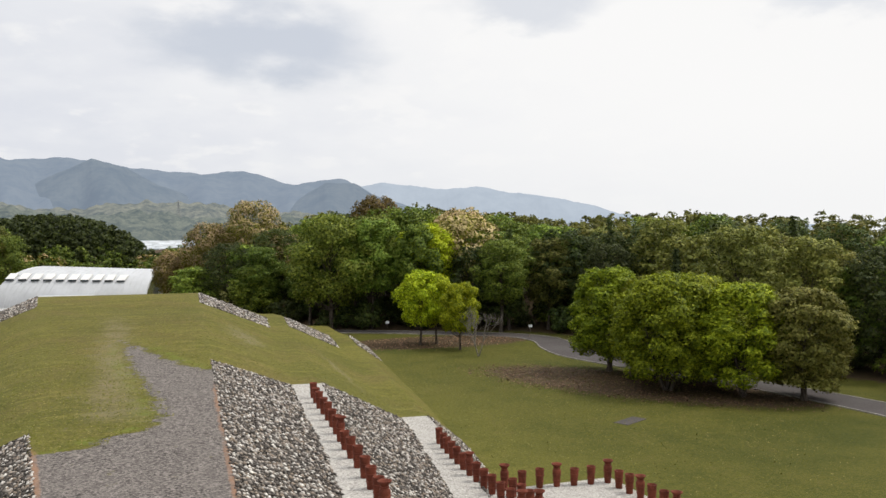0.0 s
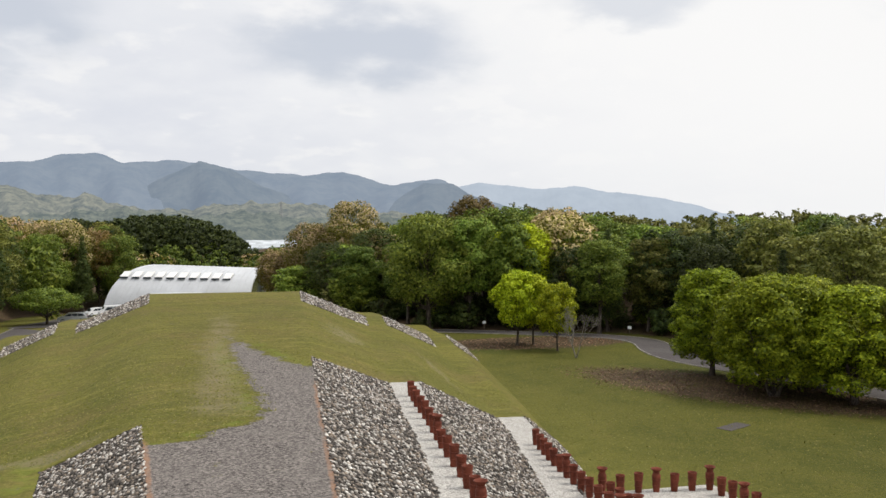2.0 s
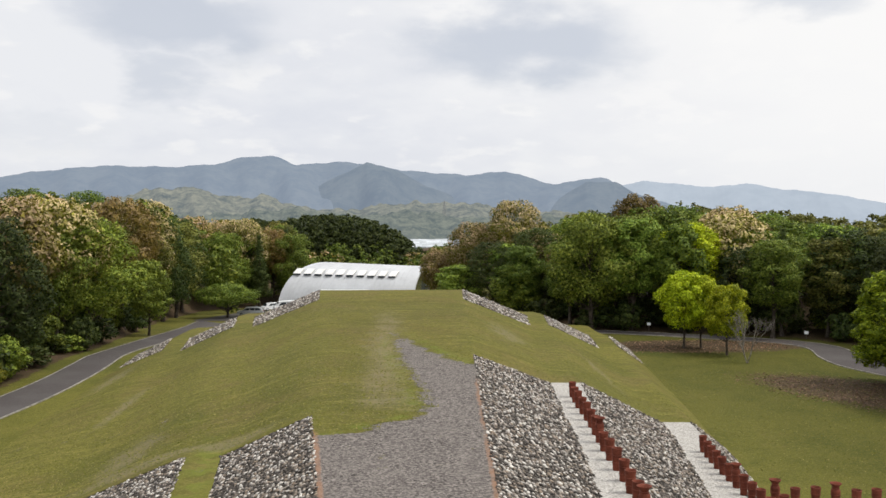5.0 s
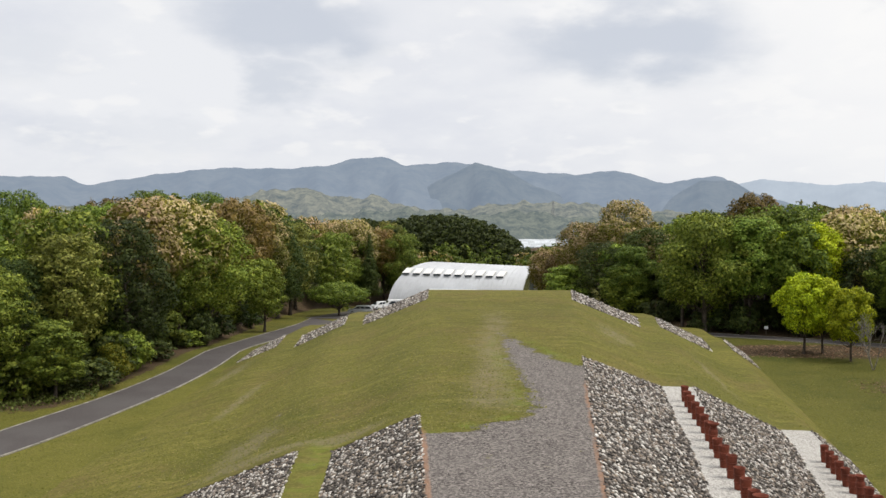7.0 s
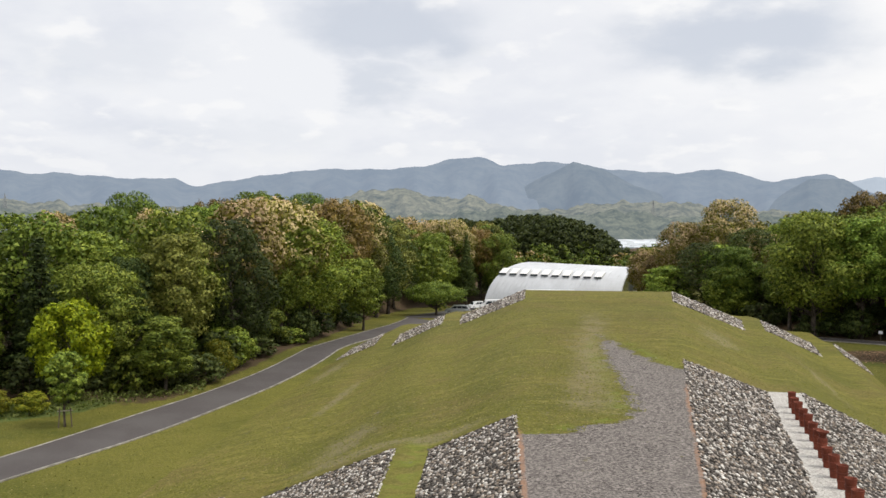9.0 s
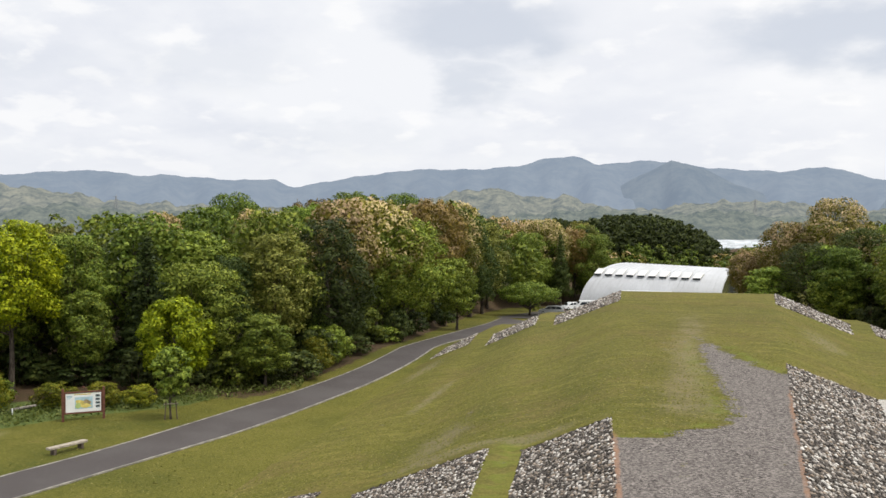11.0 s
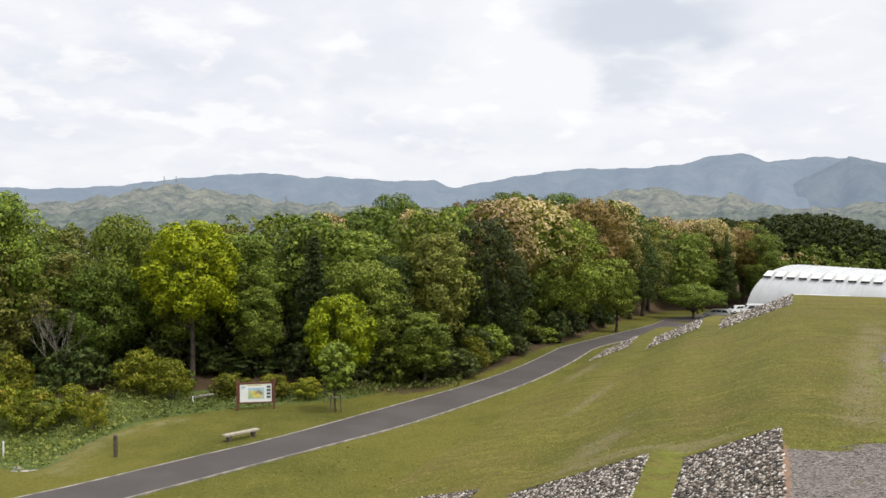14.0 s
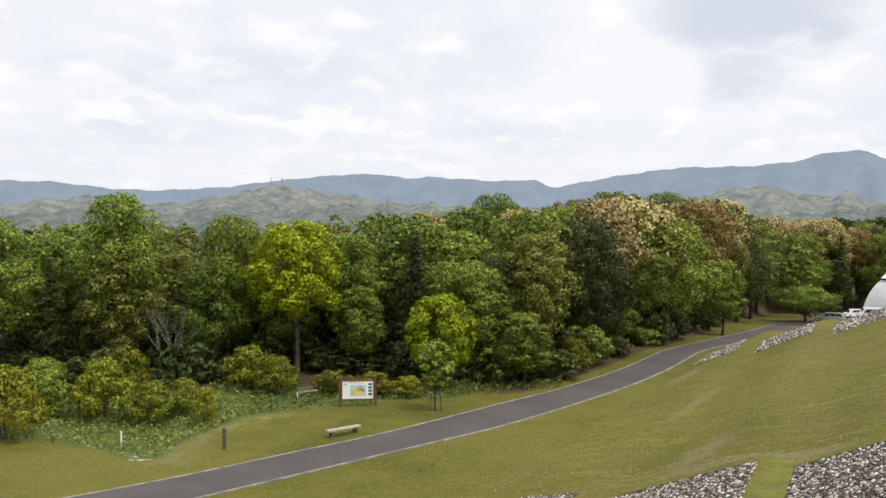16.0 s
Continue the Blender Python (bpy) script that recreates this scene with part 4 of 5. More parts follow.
far_woods("dark_woods", "dark evergreen woods on the hill behind the museum", -2.5, 9, 235, 330, 230, LEAF_DEEP, 21, 9, 13, 0.46, 520)
far_woods("blossoming_woods", "blossoming evergreens at the foot of the hill", -8, 7, 200, 236, 16, LEAF_BLOOM, 22, 5, 8, 0.34, 480)
far_woods("foot_woods", "green woods at the foot of the hill", -8, 7, 198, 236, 50, LEAF_GREEN, 27, 5, 8, 0.34, 480)
far_woods("distant_woods", "mixed green woods on rising ground", 9, 62, 150, 250, 200, LEAF_GREEN, 23, 9, 13, 0.4, 420)
far_woods("distant_olive_woods", "olive and dark woods on rising ground", -52, -5, 150, 240, 200, LEAF_OLIVE, 24, 9, 13, 0.4, 420)


def scatter(name, label, centre, spread, turn, count, low, high, size, leaf, seed):
    """Small loose leaves or tufts over an oval of ground."""
    rng = np.random.default_rng(seed)
    a, q = rng.uniform(0, 6.283, count), np.sqrt(rng.uniform(0, 1, count)) * rng.uniform(0.75, 1.0, count)
    u, v = np.cos(a) * q * spread[0], np.sin(a) * q * spread[1]
    c, s = math.cos(radians(turn)), math.sin(radians(turn))
    x, y = centre[0] + u * c - v * s, centre[1] + u * s + v * c
    z = ground_z(x, y) + rng.uniform(low, high, count)
    n = rng.normal(size=(count, 3)) * 0.25 + np.array([0, 0, 1.0])
    n /= np.linalg.norm(n, axis=1, keepdims=True)
    me = leaf_mesh(name, np.stack([x, y, z], -1), n, size * rng.uniform(0.6, 1.5, count), leaf, rng)
    tagged(new(name, me), label, "ground cover", kind="stuff")


scatter("fallen_leaves", "dry brown leaves under the tree group", (36.0, 58.0), (15.5, 6.6), -56, 9000, 0.01, 0.04, 0.075, LEAF_DRY, 31)
scatter("dry_leaves", "dry brown leaves by the far bend", (30, 86), (12, 5), 5, 2500, 0.02, 0.06, 0.09, LEAF_DRY, 32)


def undergrowth(name, label, az0, az1, inner, outer, count, high, size, leaf, seed):
    """Rank growth between two lines given by bearing."""
    rng = np.random.default_rng(seed)
    az = rng.uniform(az0, az1, count)
    r = inner(az) + (outer(az) - inner(az)) * rng.uniform(0, 1, count) ** 0.8
    clump = 0.5 + 0.5 * np.sin(az * 3.3 + 0.7 * r) * np.sin(r * 0.9 - az)
    keep = rng.random(count) < 0.25 + 0.75 * clump
    az, r, clump = az[keep], r[keep], clump[keep]
    x, y = -np.sin(np.radians(az)) * r, np.cos(np.radians(az)) * r
    z = ground_z(x, y) + rng.uniform(0.02, 1.0, len(x)) * high * (0.35 + 0.65 * clump)
    n = rng.normal(size=(len(x), 3)) * 0.7 + np.array([0, 0, 0.7])
    n /= np.linalg.norm(n, axis=1, keepdims=True)
    me = leaf_mesh(name, np.stack([x, y, z], -1), n, size * rng.uniform(0.6, 1.5, len(x)), leaf, rng)
    tagged(new(name, me), label, "weeds", kind="stuff")


undergrowth("weeds", "rank green weeds in the hollow", 44, 63, lawn_edge, lambda a: lawn_edge(a) + 13, 15000, 0.6, 0.10, LEAF_WEED, 33)
undergrowth("tall_grass", "rank grass along the foot of the wood", 25, 45, lawn_edge, lambda a: lawn_edge(a) + 5.5, 8000, 0.5, 0.10, LEAF_WEED, 34)
scatter("lawn_tufts", "short uneven grass tufts in the lawn", (30, 58), (30, 15), 80, 24000, 0.0, 0.04, 0.042, BLADE, 35)
scatter("verge_tufts", "short uneven grass tufts beside the road", (-27, 44), (34, 9), 102, 20000, 0.0, 0.04, 0.04, BLADE, 36)



def mound_tufts(name, label, x0, x1, y0, y1, count, size, seed, border=False):
    """Short blades standing in the mound's turf, closer together towards the rear mound."""
    rng = np.random.default_rng(seed)
    y = y0 * (y1 / y0) ** rng.uniform(0, 1, count)
    x = rng.uniform(x0, x1, count)
    left, right = gravel_edges(y)
    inside = np.minimum(x - left, right - x)
    if border:
        keep = (np.abs(inside + 0.12 + 0.35 * np.sin(3.1 * x + 2.3 * y) * np.sin(1.7 * y - x)) < 0.30) & (rng.random(count) < 0.6)
    else:
        keep = (inside < -0.1) | (x > tier(0, y, 1)) | (x < -tier(0, y, -1))
    keep &= np.where(x > tier(0, y, 1) - 0.1, y > STONE_R + 0.6, (x > -tier(0, y, -1)) | (y > STONE_L + 0.6))
    x, y = x[keep], y[keep]
    n = rng.normal(size=(len(x), 3)) * 0.22 + np.array([0, -0.2, 1.0])
    n /= np.linalg.norm(n, axis=1, keepdims=True)
    z = mound_z(x, y) + rng.uniform(0.0, 0.03, len(x))
    me = leaf_mesh(name, np.stack([x, y, z], -1), n, size * rng.uniform(0.5, 1.6, len(x)), BLADE, rng)
    tagged(new(name, me), label, "grass", kind="stuff")


mound_tufts("mound_grass", "short dry grass tufts in the mound's turf", -21, 17, 29, 80, 90000, 0.034, 51)
mound_tufts("border_grass", "ragged grass creeping into the gravel", -3, 5, 28.5, 56, 20000, 0.036, 52, True)

# ---- distance: plain, hills and mountains ----


def ridge(name, label, r, base, profile, rough, mat, depth, seed, tall=3.0):
    """A mountain range: a skyline by bearing, with spurs and gullies on its face."""
    rng = np.random.default_rng(seed)
    az = np.linspace(profile[-1][0], profile[0][0], 900)
    pa, ph = [p[0] for p in profile][::-1], [p[1] for p in profile][::-1]
    crest = np.interp(az, pa, ph)
    kernel = np.hanning(9)
    crest = np.convolve(np.pad(crest, 4, "edge"), kernel / kernel.sum(), "valid")
    for k in (3, 7, 15, 31):
        crest = crest + rough / k ** 0.95 * np.sin(az * k * 0.9 + rng.uniform(0, 6.28))
    rows, verts, faces = 30, [], []
    # tree-sized unevenness
    lump = rng.normal(size=(rows + 1, len(az)))
    for k in (0, 1, 1, 1):
        lump = (np.roll(lump, 1, k) + np.roll(lump, -1, k) + 2 * lump) / 4
    for j in range(rows + 1):
        u = j / rows
        for i, a in enumerate(az):
            spur = (np.sin(a * 1.1 + 3.0 * u) + 0.7 * np.sin(a * 2.3 - 2.0 * u + 1) + 0.10 * np.sin(a * 4.9 + 2.0 * u)) / 2
            h = base + (crest[i] - base) * (1 - u ** (1.25 + 0.32 * spur)) + lump[j, i] * tall
            x, y = polar(a, r - depth * u * (1 + 0.3 * spur * u))
            verts.append((x, y, h))
    w = len(az)
    for j in range(rows):
        for i in range(w - 1):
            q = j * w + i
            faces.append((q, q + 1, q + w + 1, q + w))
    tagged(new(name, mesh_of(name, verts, faces, mat, True)), label, "mountains", kind="structure")


# each range's haze is its third colour, emitted more strongly farther out
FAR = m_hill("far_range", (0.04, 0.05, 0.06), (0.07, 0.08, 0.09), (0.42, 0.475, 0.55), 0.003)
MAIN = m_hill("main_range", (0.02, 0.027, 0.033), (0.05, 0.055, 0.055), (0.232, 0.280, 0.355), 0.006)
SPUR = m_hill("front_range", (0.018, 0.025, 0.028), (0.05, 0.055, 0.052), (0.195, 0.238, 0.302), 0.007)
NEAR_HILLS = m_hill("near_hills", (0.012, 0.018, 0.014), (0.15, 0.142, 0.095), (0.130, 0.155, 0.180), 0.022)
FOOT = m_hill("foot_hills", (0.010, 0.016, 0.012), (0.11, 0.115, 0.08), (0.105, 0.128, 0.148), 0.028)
MR, NR = 4500.0, 2900.0


def up(px, r):
    return EYE + px / 1569.0 * r


SKY_MAIN = [(75, 60), (59.2, 71), (56.2, 70), (53.0, 60), (50.4, 58), (46.4, 65), (43.6, 76), (39.3, 88), (36.8, 90), (35.0, 82), (33.5, 85), (29.1, 77), (26.8, 80), (25.7, 65), (21.3, 86), (17.8, 98), (14.4, 98), (13.0, 99), (10.6, 106), (9.3, 118), (7.2, 119), (6.1, 104), (3.5, 111), (1.4, 107), (-0.8, 96), (-4.9, 88), (-7.4, 95), (-10.5, 70), (-12.1, 80), (-13.8, 82), (-14.8, 60), (-17.7, 36), (-20.6, 13), (-26, -4)]
SKY_FAR = [(0, 0), (-11.9, 53), (-14.4, 68), (-16.2, 76), (-18.4, 69), (-20.2, 64), (-22.2, 70), (-24.2, 59), (-26.4, 53), (-29.3, 38), (-31.2, 22), (-34.8, 8), (-45, 2)]
SKY_NEAR = [(75, 30), (59.2, 32), (54.6, 46), (49.8, 36), (45.7, 53), (43.6, 70), (40.8, 58), (38.6, 53), (35.7, 38), (28.4, 33), (20.9, 18), (15.9, 53), (14.4, 63), (12.3, 64), (10.4, 48), (7.9, 51), (5.7, 30), (2.8, 26), (-0.0, 38), (-2.9, 38), (-4.9, 40), (-6.9, 30), (-9.3, 24), (-14.6, 18), (-26, 0)]
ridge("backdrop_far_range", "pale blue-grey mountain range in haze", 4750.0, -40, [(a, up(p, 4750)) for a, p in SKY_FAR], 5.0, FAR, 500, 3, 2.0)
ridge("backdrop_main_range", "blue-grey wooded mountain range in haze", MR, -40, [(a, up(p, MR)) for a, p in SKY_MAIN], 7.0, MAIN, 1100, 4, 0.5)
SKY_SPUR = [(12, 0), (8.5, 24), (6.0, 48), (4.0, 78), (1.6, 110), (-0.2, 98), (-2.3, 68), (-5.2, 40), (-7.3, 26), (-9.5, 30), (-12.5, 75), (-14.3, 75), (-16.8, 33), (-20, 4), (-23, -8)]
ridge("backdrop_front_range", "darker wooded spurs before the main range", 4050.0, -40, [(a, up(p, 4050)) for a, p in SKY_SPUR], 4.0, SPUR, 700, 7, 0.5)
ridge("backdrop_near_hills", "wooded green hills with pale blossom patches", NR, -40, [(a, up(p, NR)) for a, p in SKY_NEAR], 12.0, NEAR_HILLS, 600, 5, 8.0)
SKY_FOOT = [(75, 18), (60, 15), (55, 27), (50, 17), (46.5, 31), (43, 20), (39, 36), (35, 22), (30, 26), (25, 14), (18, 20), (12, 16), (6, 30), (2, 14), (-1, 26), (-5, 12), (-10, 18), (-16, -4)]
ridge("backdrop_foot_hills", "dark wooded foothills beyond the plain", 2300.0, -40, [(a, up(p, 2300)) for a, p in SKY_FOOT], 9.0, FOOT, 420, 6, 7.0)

# ---- clay figures: cylindrical haniwa along the terraces ----
CLAY = plain("red_clay", (0.135, 0.036, 0.021), 0.8, 0.35, 3.0, depth=0.01, spec=0.2)


def haniwa(tall):
    """A hollow clay cylinder with two hoops and round holes; the tall kind ends in a flaring jar mouth."""
    t = thing("clay_cylinder", "tall red-brown clay cylinder with a flared jar mouth" if tall else "red-brown hollow clay cylinder with raised hoops", "haniwa", "clay cylinders on the terraces")
    if tall:
        prof = [(0.128, -0.05), (0.135, 0.12), (0.145, 0.28), (0.15, 0.36), (0.155, 0.42), (0.165, 0.56), (0.175, 0.66), (0.165, 0.72), (0.115, 0.77), (0.11, 0.81), (0.15, 0.88), (0.215, 0.95), (0.22, 0.975), (0.20, 0.975), (0.14, 0.90), (0.095, 0.81), (0.15, 0.70), (0.14, 0.3), (0.115, 0.02), (0.01, 0.02)]
        hoops = ((0.147, 0.27), (0.166, 0.52), (0.12, 0.79))
    else:
        prof = [(0.132, -0.05), (0.138, 0.12), (0.146, 0.25), (0.15, 0.31), (0.154, 0.37), (0.164, 0.50), (0.172, 0.62), (0.185, 0.715), (0.188, 0.735), (0.168, 0.735), (0.152, 0.60), (0.135, 0.3), (0.118, 0.02), (0.01, 0.02)]
        hoops = ((0.147, 0.25), (0.163, 0.49))
    part("body", lathe(prof, 24, holes=((2, 3), (2, 4), (3, 3), (3, 4), (2, 15), (2, 16), (3, 15), (3, 16))), CLAY, t)
    for r, z in hoops:
        part("hoop", lathe([(r - 0.006, z - 0.022), (r + 0.02, z - 0.012), (r + 0.02, z + 0.012), (r - 0.006, z + 0.022)], 24), CLAY, t)
    return t


def rank(points, z, tall_at):
    for i, (x, y) in enumerate(points):
        m = Matrix.Translation((x, y, z)) @ Euler((random.gauss(0, 0.02), random.gauss(0, 0.02), random.uniform(0, 6.28))).to_matrix().to_4x4()
        src = JAR if i in tall_at else PIPE
        if not src.get("set"):
            src["set"] = 1
            src.matrix_basis = m
        else:
            c = copy_thing(src, m)
            c.scale = (1, 1, random.uniform(0.93, 1.06))


PIPE, JAR = haniwa(False), haniwa(True)
MIDZ, LOWZ = 3.6, 1.4
rank([(8.8 - 0.0875 * k * 1.29 - 0.03 * math.sin(k), 42.7 - 1.29 * k) for k in range(17)], MIDZ, (7, 14))
rank([(14.5 - 0.14 * k + 0.006 * k * k, 40.4 - 0.93 * k) for k in range(14)], LOWZ, (6, 12))
rank([(14.4 + 0.735 * k, 32.35 - 0.09 * k) for k in range(7)], LOWZ, (0, 3, 6))
rank([(18.85 + 0.02 * k, 31.0 - 0.76 * k) for k in range(7)], LOWZ, (2, 5))
rank([(14.35 - 0.02 * k, 31.4 - 0.8 * k) for k in range(5)], LOWZ, (3,))

# ---- museum hall ----
ROOF = plain("white_roof_sheet", (0.50, 0.515, 0.54), 0.45, 0.06, 0.4, depth=0.002)
WALLW = plain("white_wall", (0.70, 0.70, 0.69), 0.7, 0.08, 0.8)
GLASS = plain("dark_glazing", (0.03, 0.04, 0.05), 0.12, 0.2, 1.0, spec=0.6)
GREYM = plain("grey_metal", (0.30, 0.31, 0.32), 0.45, 0.15, 2.0, metal=0.6)


def museum():
    """A hall under a white barrel roof with a row of raised skylights."""
    base = gz(0, 172) - 0.3
    t = thing("museum_hall", "white barrel-roofed museum hall with a row of skylights", "building", at=Matrix.Translation((6.7, 174.9, base)) @ Matrix.Rotation(radians(176), 4, "Z"))
    length, half, rise, n = 19.6, 8.6, 3.83 - base, 40

    def arc(k, h, w):
        a = math.pi * k / n
        c, s = math.cos(a), math.sin(a)
        return math.copysign(abs(c) ** 0.95, c) * w, s ** 0.9 * h

    def skew(x, y):
        """The ends are cut aslant towards the entrance side."""
        return max(0.0, y) * (0.32 if x < 1 else 0.90)

    verts, faces = [], []
    for x in (-0.5, length + 0.4):
        for h, w in ((rise, half), (rise - 0.35, half - 0.35)):
            for k in range(n + 1):
                y, z = arc(k, h, w)
                verts.append((x + skew(x, y), y, z * (1 + 0.095 * x / length)))
    m = n + 1
    for k in range(n):
        faces += [(k, k + 1, 2 * m + k + 1, 2 * m + k), (m + k + 1, m + k, 3 * m + k, 3 * m + k + 1), (k + 1, k, m + k, m + k + 1), (2 * m + k, 2 * m + k + 1, 3 * m + k + 1, 3 * m + k)]
    part("roof", mesh_of("roof", verts, faces, ROOF, False), None, t, "curved white sheet-metal roof")
    # end walls: dark at the right end, white at the left
    for x in (0.3, length - 0.4):
        gv = [(x + skew(x, arc(k, rise, half)[0]), *arc(k, (rise - 0.4) * (1 + 0.095 * x / length), half - 0.4)) for k in range(n + 1)]
        part("end_wall", mesh_of("end_wall", gv, [tuple(range(n + 1))], GLASS if x < 1 else WALLW), None, t)
    # thin standing seams
    for i in range(1, 26):
        sv, sf = [], []
        for k in range(n + 1):
            for dx, dz in ((-0.02, 0.0), (-0.02, 0.05), (0.02, 0.05), (0.02, 0.0)):
                y, z = arc(k, rise + dz, half + dz)
                u = i / 26
                sv.append((u * length + dx + max(0.0, y) * (0.32 + 0.58 * u), y, z * (1 + 0.095 * u)))
        for k in range(n):
            for q in range(3):
                a = k * 4 + q
                sf.append((a, a + 1, a + 5, a + 4))
        part("seam", mesh_of("seam", sv, sf, ROOF), None, t)
    for i in range(10):
        ang, sx = radians(52), 6.0 + i * 2.02
        lean = Matrix(((1, 0.4, 0, 0), (0, 1, 0, 0), (0, 0, 1, 0), (0, 0, 0, 1)))
        y0, z0 = math.cos(ang) ** 0.95 * half, math.sin(ang) ** 0.9 * rise
        turn = Matrix.Rotation(-radians(34), 4, "X")
        s = part("skylight", boxed((1.4, 1.6, 0.4), (sx, y0, (z0 + 0.2) * (1 + 0.0042 * sx)), 0.04, turn @ lean), WALLW, t, "raised white skylight box")
        part("pane", boxed((1.35, 0.08, 0.3), (sx + 0.3, y0 + 0.72, (z0 - 0.24) * (1 + 0.0042 * sx)), 0, turn), GLASS, s, "dark glazing")
    part("canopy", boxed((9.0, 4.0, 0.25), (15.0, half + 1.2, 4.5), 0.05, Matrix.Rotation(-0.06, 4, "X")), ROOF, t, "low pale entrance canopy")
    for dx in (11.2, 18.8):
        part("canopy_post", boxed((0.25, 0.25, 4.6), (dx, half + 2.6, 2.3), 0.02), GREYM, t)


museum()

# ---- vehicles on the parking area ----
PAINT_W = plain("white_car_paint", (0.75, 0.76, 0.77), 0.25, 0.03, 1.0, spec=0.5, depth=0.0)
PAINT_S = plain("silver_car_paint", (0.42, 0.44, 0.46), 0.28, 0.05, 1.0, metal=0.5, spec=0.5, depth=0.0)
RUBBER = plain("tyre_rubber", (0.02, 0.02, 0.02), 0.85, 0.2, 4.0)
LAMP_R = plain("red_lens", (0.35, 0.02, 0.015), 0.3, 0.1, 4.0)


def vehicle(name, label, category, side, glass, length, width, paint, at):
    """A road vehicle from its side outline: (x, z) pairs for the body, and window outlines set proud of it."""
    t = thing(name, label, category, at=at)
    bm = bmesh.new()
    rows = []
    for y, k in ((-width / 2, 0.9), (-width / 2 * 0.98, 1.0), (width / 2 * 0.98, 1.0), (width / 2, 0.9)):
        rows.append([bm.verts.new((x * length, y * (1.0 if z < 0.95 else 0.87), 0.28 + (z - 0.28) * (0.985 if k < 1 else 1))) for x, z in side])
    c = len(side)
    for j in range(3):
        for i in range(c):
            bm.faces.new((rows[j][i], rows[j][(i + 1) % c], rows[j + 1][(i + 1) % c], rows[j + 1][i]))
    bm.faces.new(rows[0][::-1])
    bm.faces.new(rows[3])
    bmesh.ops.recalc_face_normals(bm, faces=bm.faces[:])
    part("body", bm, paint, t)
    for shape in glass:
        for s in (-1, 1):
            bm = bmesh.new()
            vs = [bm.verts.new((x * length, s * (width / 2 * 0.885 + 0.012) if z > 0.95 else s * (width / 2 + 0.008), z)) for x, z in shape]
            bm.faces.new(vs)
            ex = bmesh.ops.extrude_face_region(bm, geom=bm.faces[:])["geom"]
            bmesh.ops.translate(bm, verts=[g for g in ex if isinstance(g, bmesh.types.BMVert)], vec=(0, s * 0.012, 0))
            bmesh.ops.recalc_face_normals(bm, faces=bm.faces[:])
            part("window", bm, GLASS, t)
    top = max(z for x, z in side)
    for s, slope in ((1, 0.25), (-1, -0.12)):
        part("windscreen", boxed((0.04, width * 0.72, 0.48), (s * length * 0.335, 0, top - 0.33), 0.01, Matrix.Rotation(-slope * 2.0, 4, "Y")), GLASS, t)
    for x in (-0.31, 0.31):
        for s in (-1, 1):
            w = part("wheel", lathe([(0.2, -0.1), (0.31, -0.1), (0.32, -0.06), (0.32, 0.06), (0.31, 0.1), (0.2, 0.1)], 18, closed=False), RUBBER, t)
            w.matrix_basis = pose(x * length, s * (width / 2 - 0.1), 0.32, 90, 0, 0)
            part("rim", lathe([(0.02, 0.08), (0.2, 0.1), (0.2, -0.1), (0.02, -0.08)], 14), GREYM, w)
    for s in (-1, 1):
        part("tail_lamp", boxed((0.05, 0.18, 0.22), (-length * 0.495, s * width * 0.4, 0.85), 0.02), LAMP_R, t)


VAN = [(-0.5, 0.35), (-0.5, 1.1), (-0.48, 1.85), (-0.44, 1.93), (0.22, 1.93), (0.3, 1.85), (0.40, 1.15), (0.49, 0.95), (0.5, 0.35)]
VANW = [[(-0.44, 1.15), (-0.44, 1.7), (-0.25, 1.7), (-0.25, 1.15)], [(-0.22, 1.15), (-0.22, 1.7), (0.0, 1.7), (0.0, 1.15)], [(0.03, 1.15), (0.03, 1.7), (0.22, 1.7), (0.33, 1.15)]]
CAR = [(-0.5, 0.35), (-0.5, 0.85), (-0.46, 1.0), (-0.38, 1.42), (-0.3, 1.5), (0.08, 1.5), (0.15, 1.45), (0.3, 0.98), (0.47, 0.85), (0.5, 0.6), (0.5, 0.35)]
CARW = [[(-0.42, 1.02), (-0.36, 1.36), (-0.2, 1.4), (-0.2, 1.02)], [(-0.18, 1.02), (-0.18, 1.4), (-0.01, 1.4), (-0.01, 1.02)], [(0.01, 1.02), (0.01, 1.4), (0.11, 1.38), (0.24, 1.02)]]


def on_lot(x, y, turn):
    return pose(x, y, gz(x, y) + 0.09, 0, 0, turn)


vehicle("van", "white passenger van parked near the museum", "van", VAN, VANW, 4.6, 1.75, PAINT_W, on_lot(-19.3, 163.0, 200))
vehicle("pickup_car", "white compact car parked beside a van", "car", CAR, CARW, 3.6, 1.6, PAINT_W, on_lot(-22.5, 166.5, 215))
vehicle("car", "silver-grey hatchback on the parking area", "car", CAR, CARW, 4.3, 1.7, PAINT_S, on_lot(-23.6, 149.0, 184))

# ---- information board, bench, posts ----
WOOD_R = plain("red_brown_timber", (0.12, 0.050, 0.033), 0.7, 0.3, 5.0)
WOOD_G = plain("grey_weathered_wood", (0.33, 0.29, 0.24), 0.85, 0.3, 6.0)
WOOD_D = plain("dark_weathered_wood", (0.095, 0.075, 0.06), 0.85, 0.35, 6.0)
PANEL = plain("printed_panel", (0.72, 0.74, 0.75), 0.5, 0.04, 2.0)
INKS = [plain("map_green", (0.33, 0.42, 0.16), 0.5, 0.3, 3.0), plain("map_yellow", (0.62, 0.52, 0.16), 0.5, 0.25, 4.0), plain("map_brown", (0.30, 0.24, 0.14), 0.5, 0.3, 5.0), plain("map_blue", (0.35, 0.50, 0.58), 0.5, 0.2, 3.0), plain("photo_dark", (0.055, 0.07, 0.08), 0.5, 0.3, 5.0)]


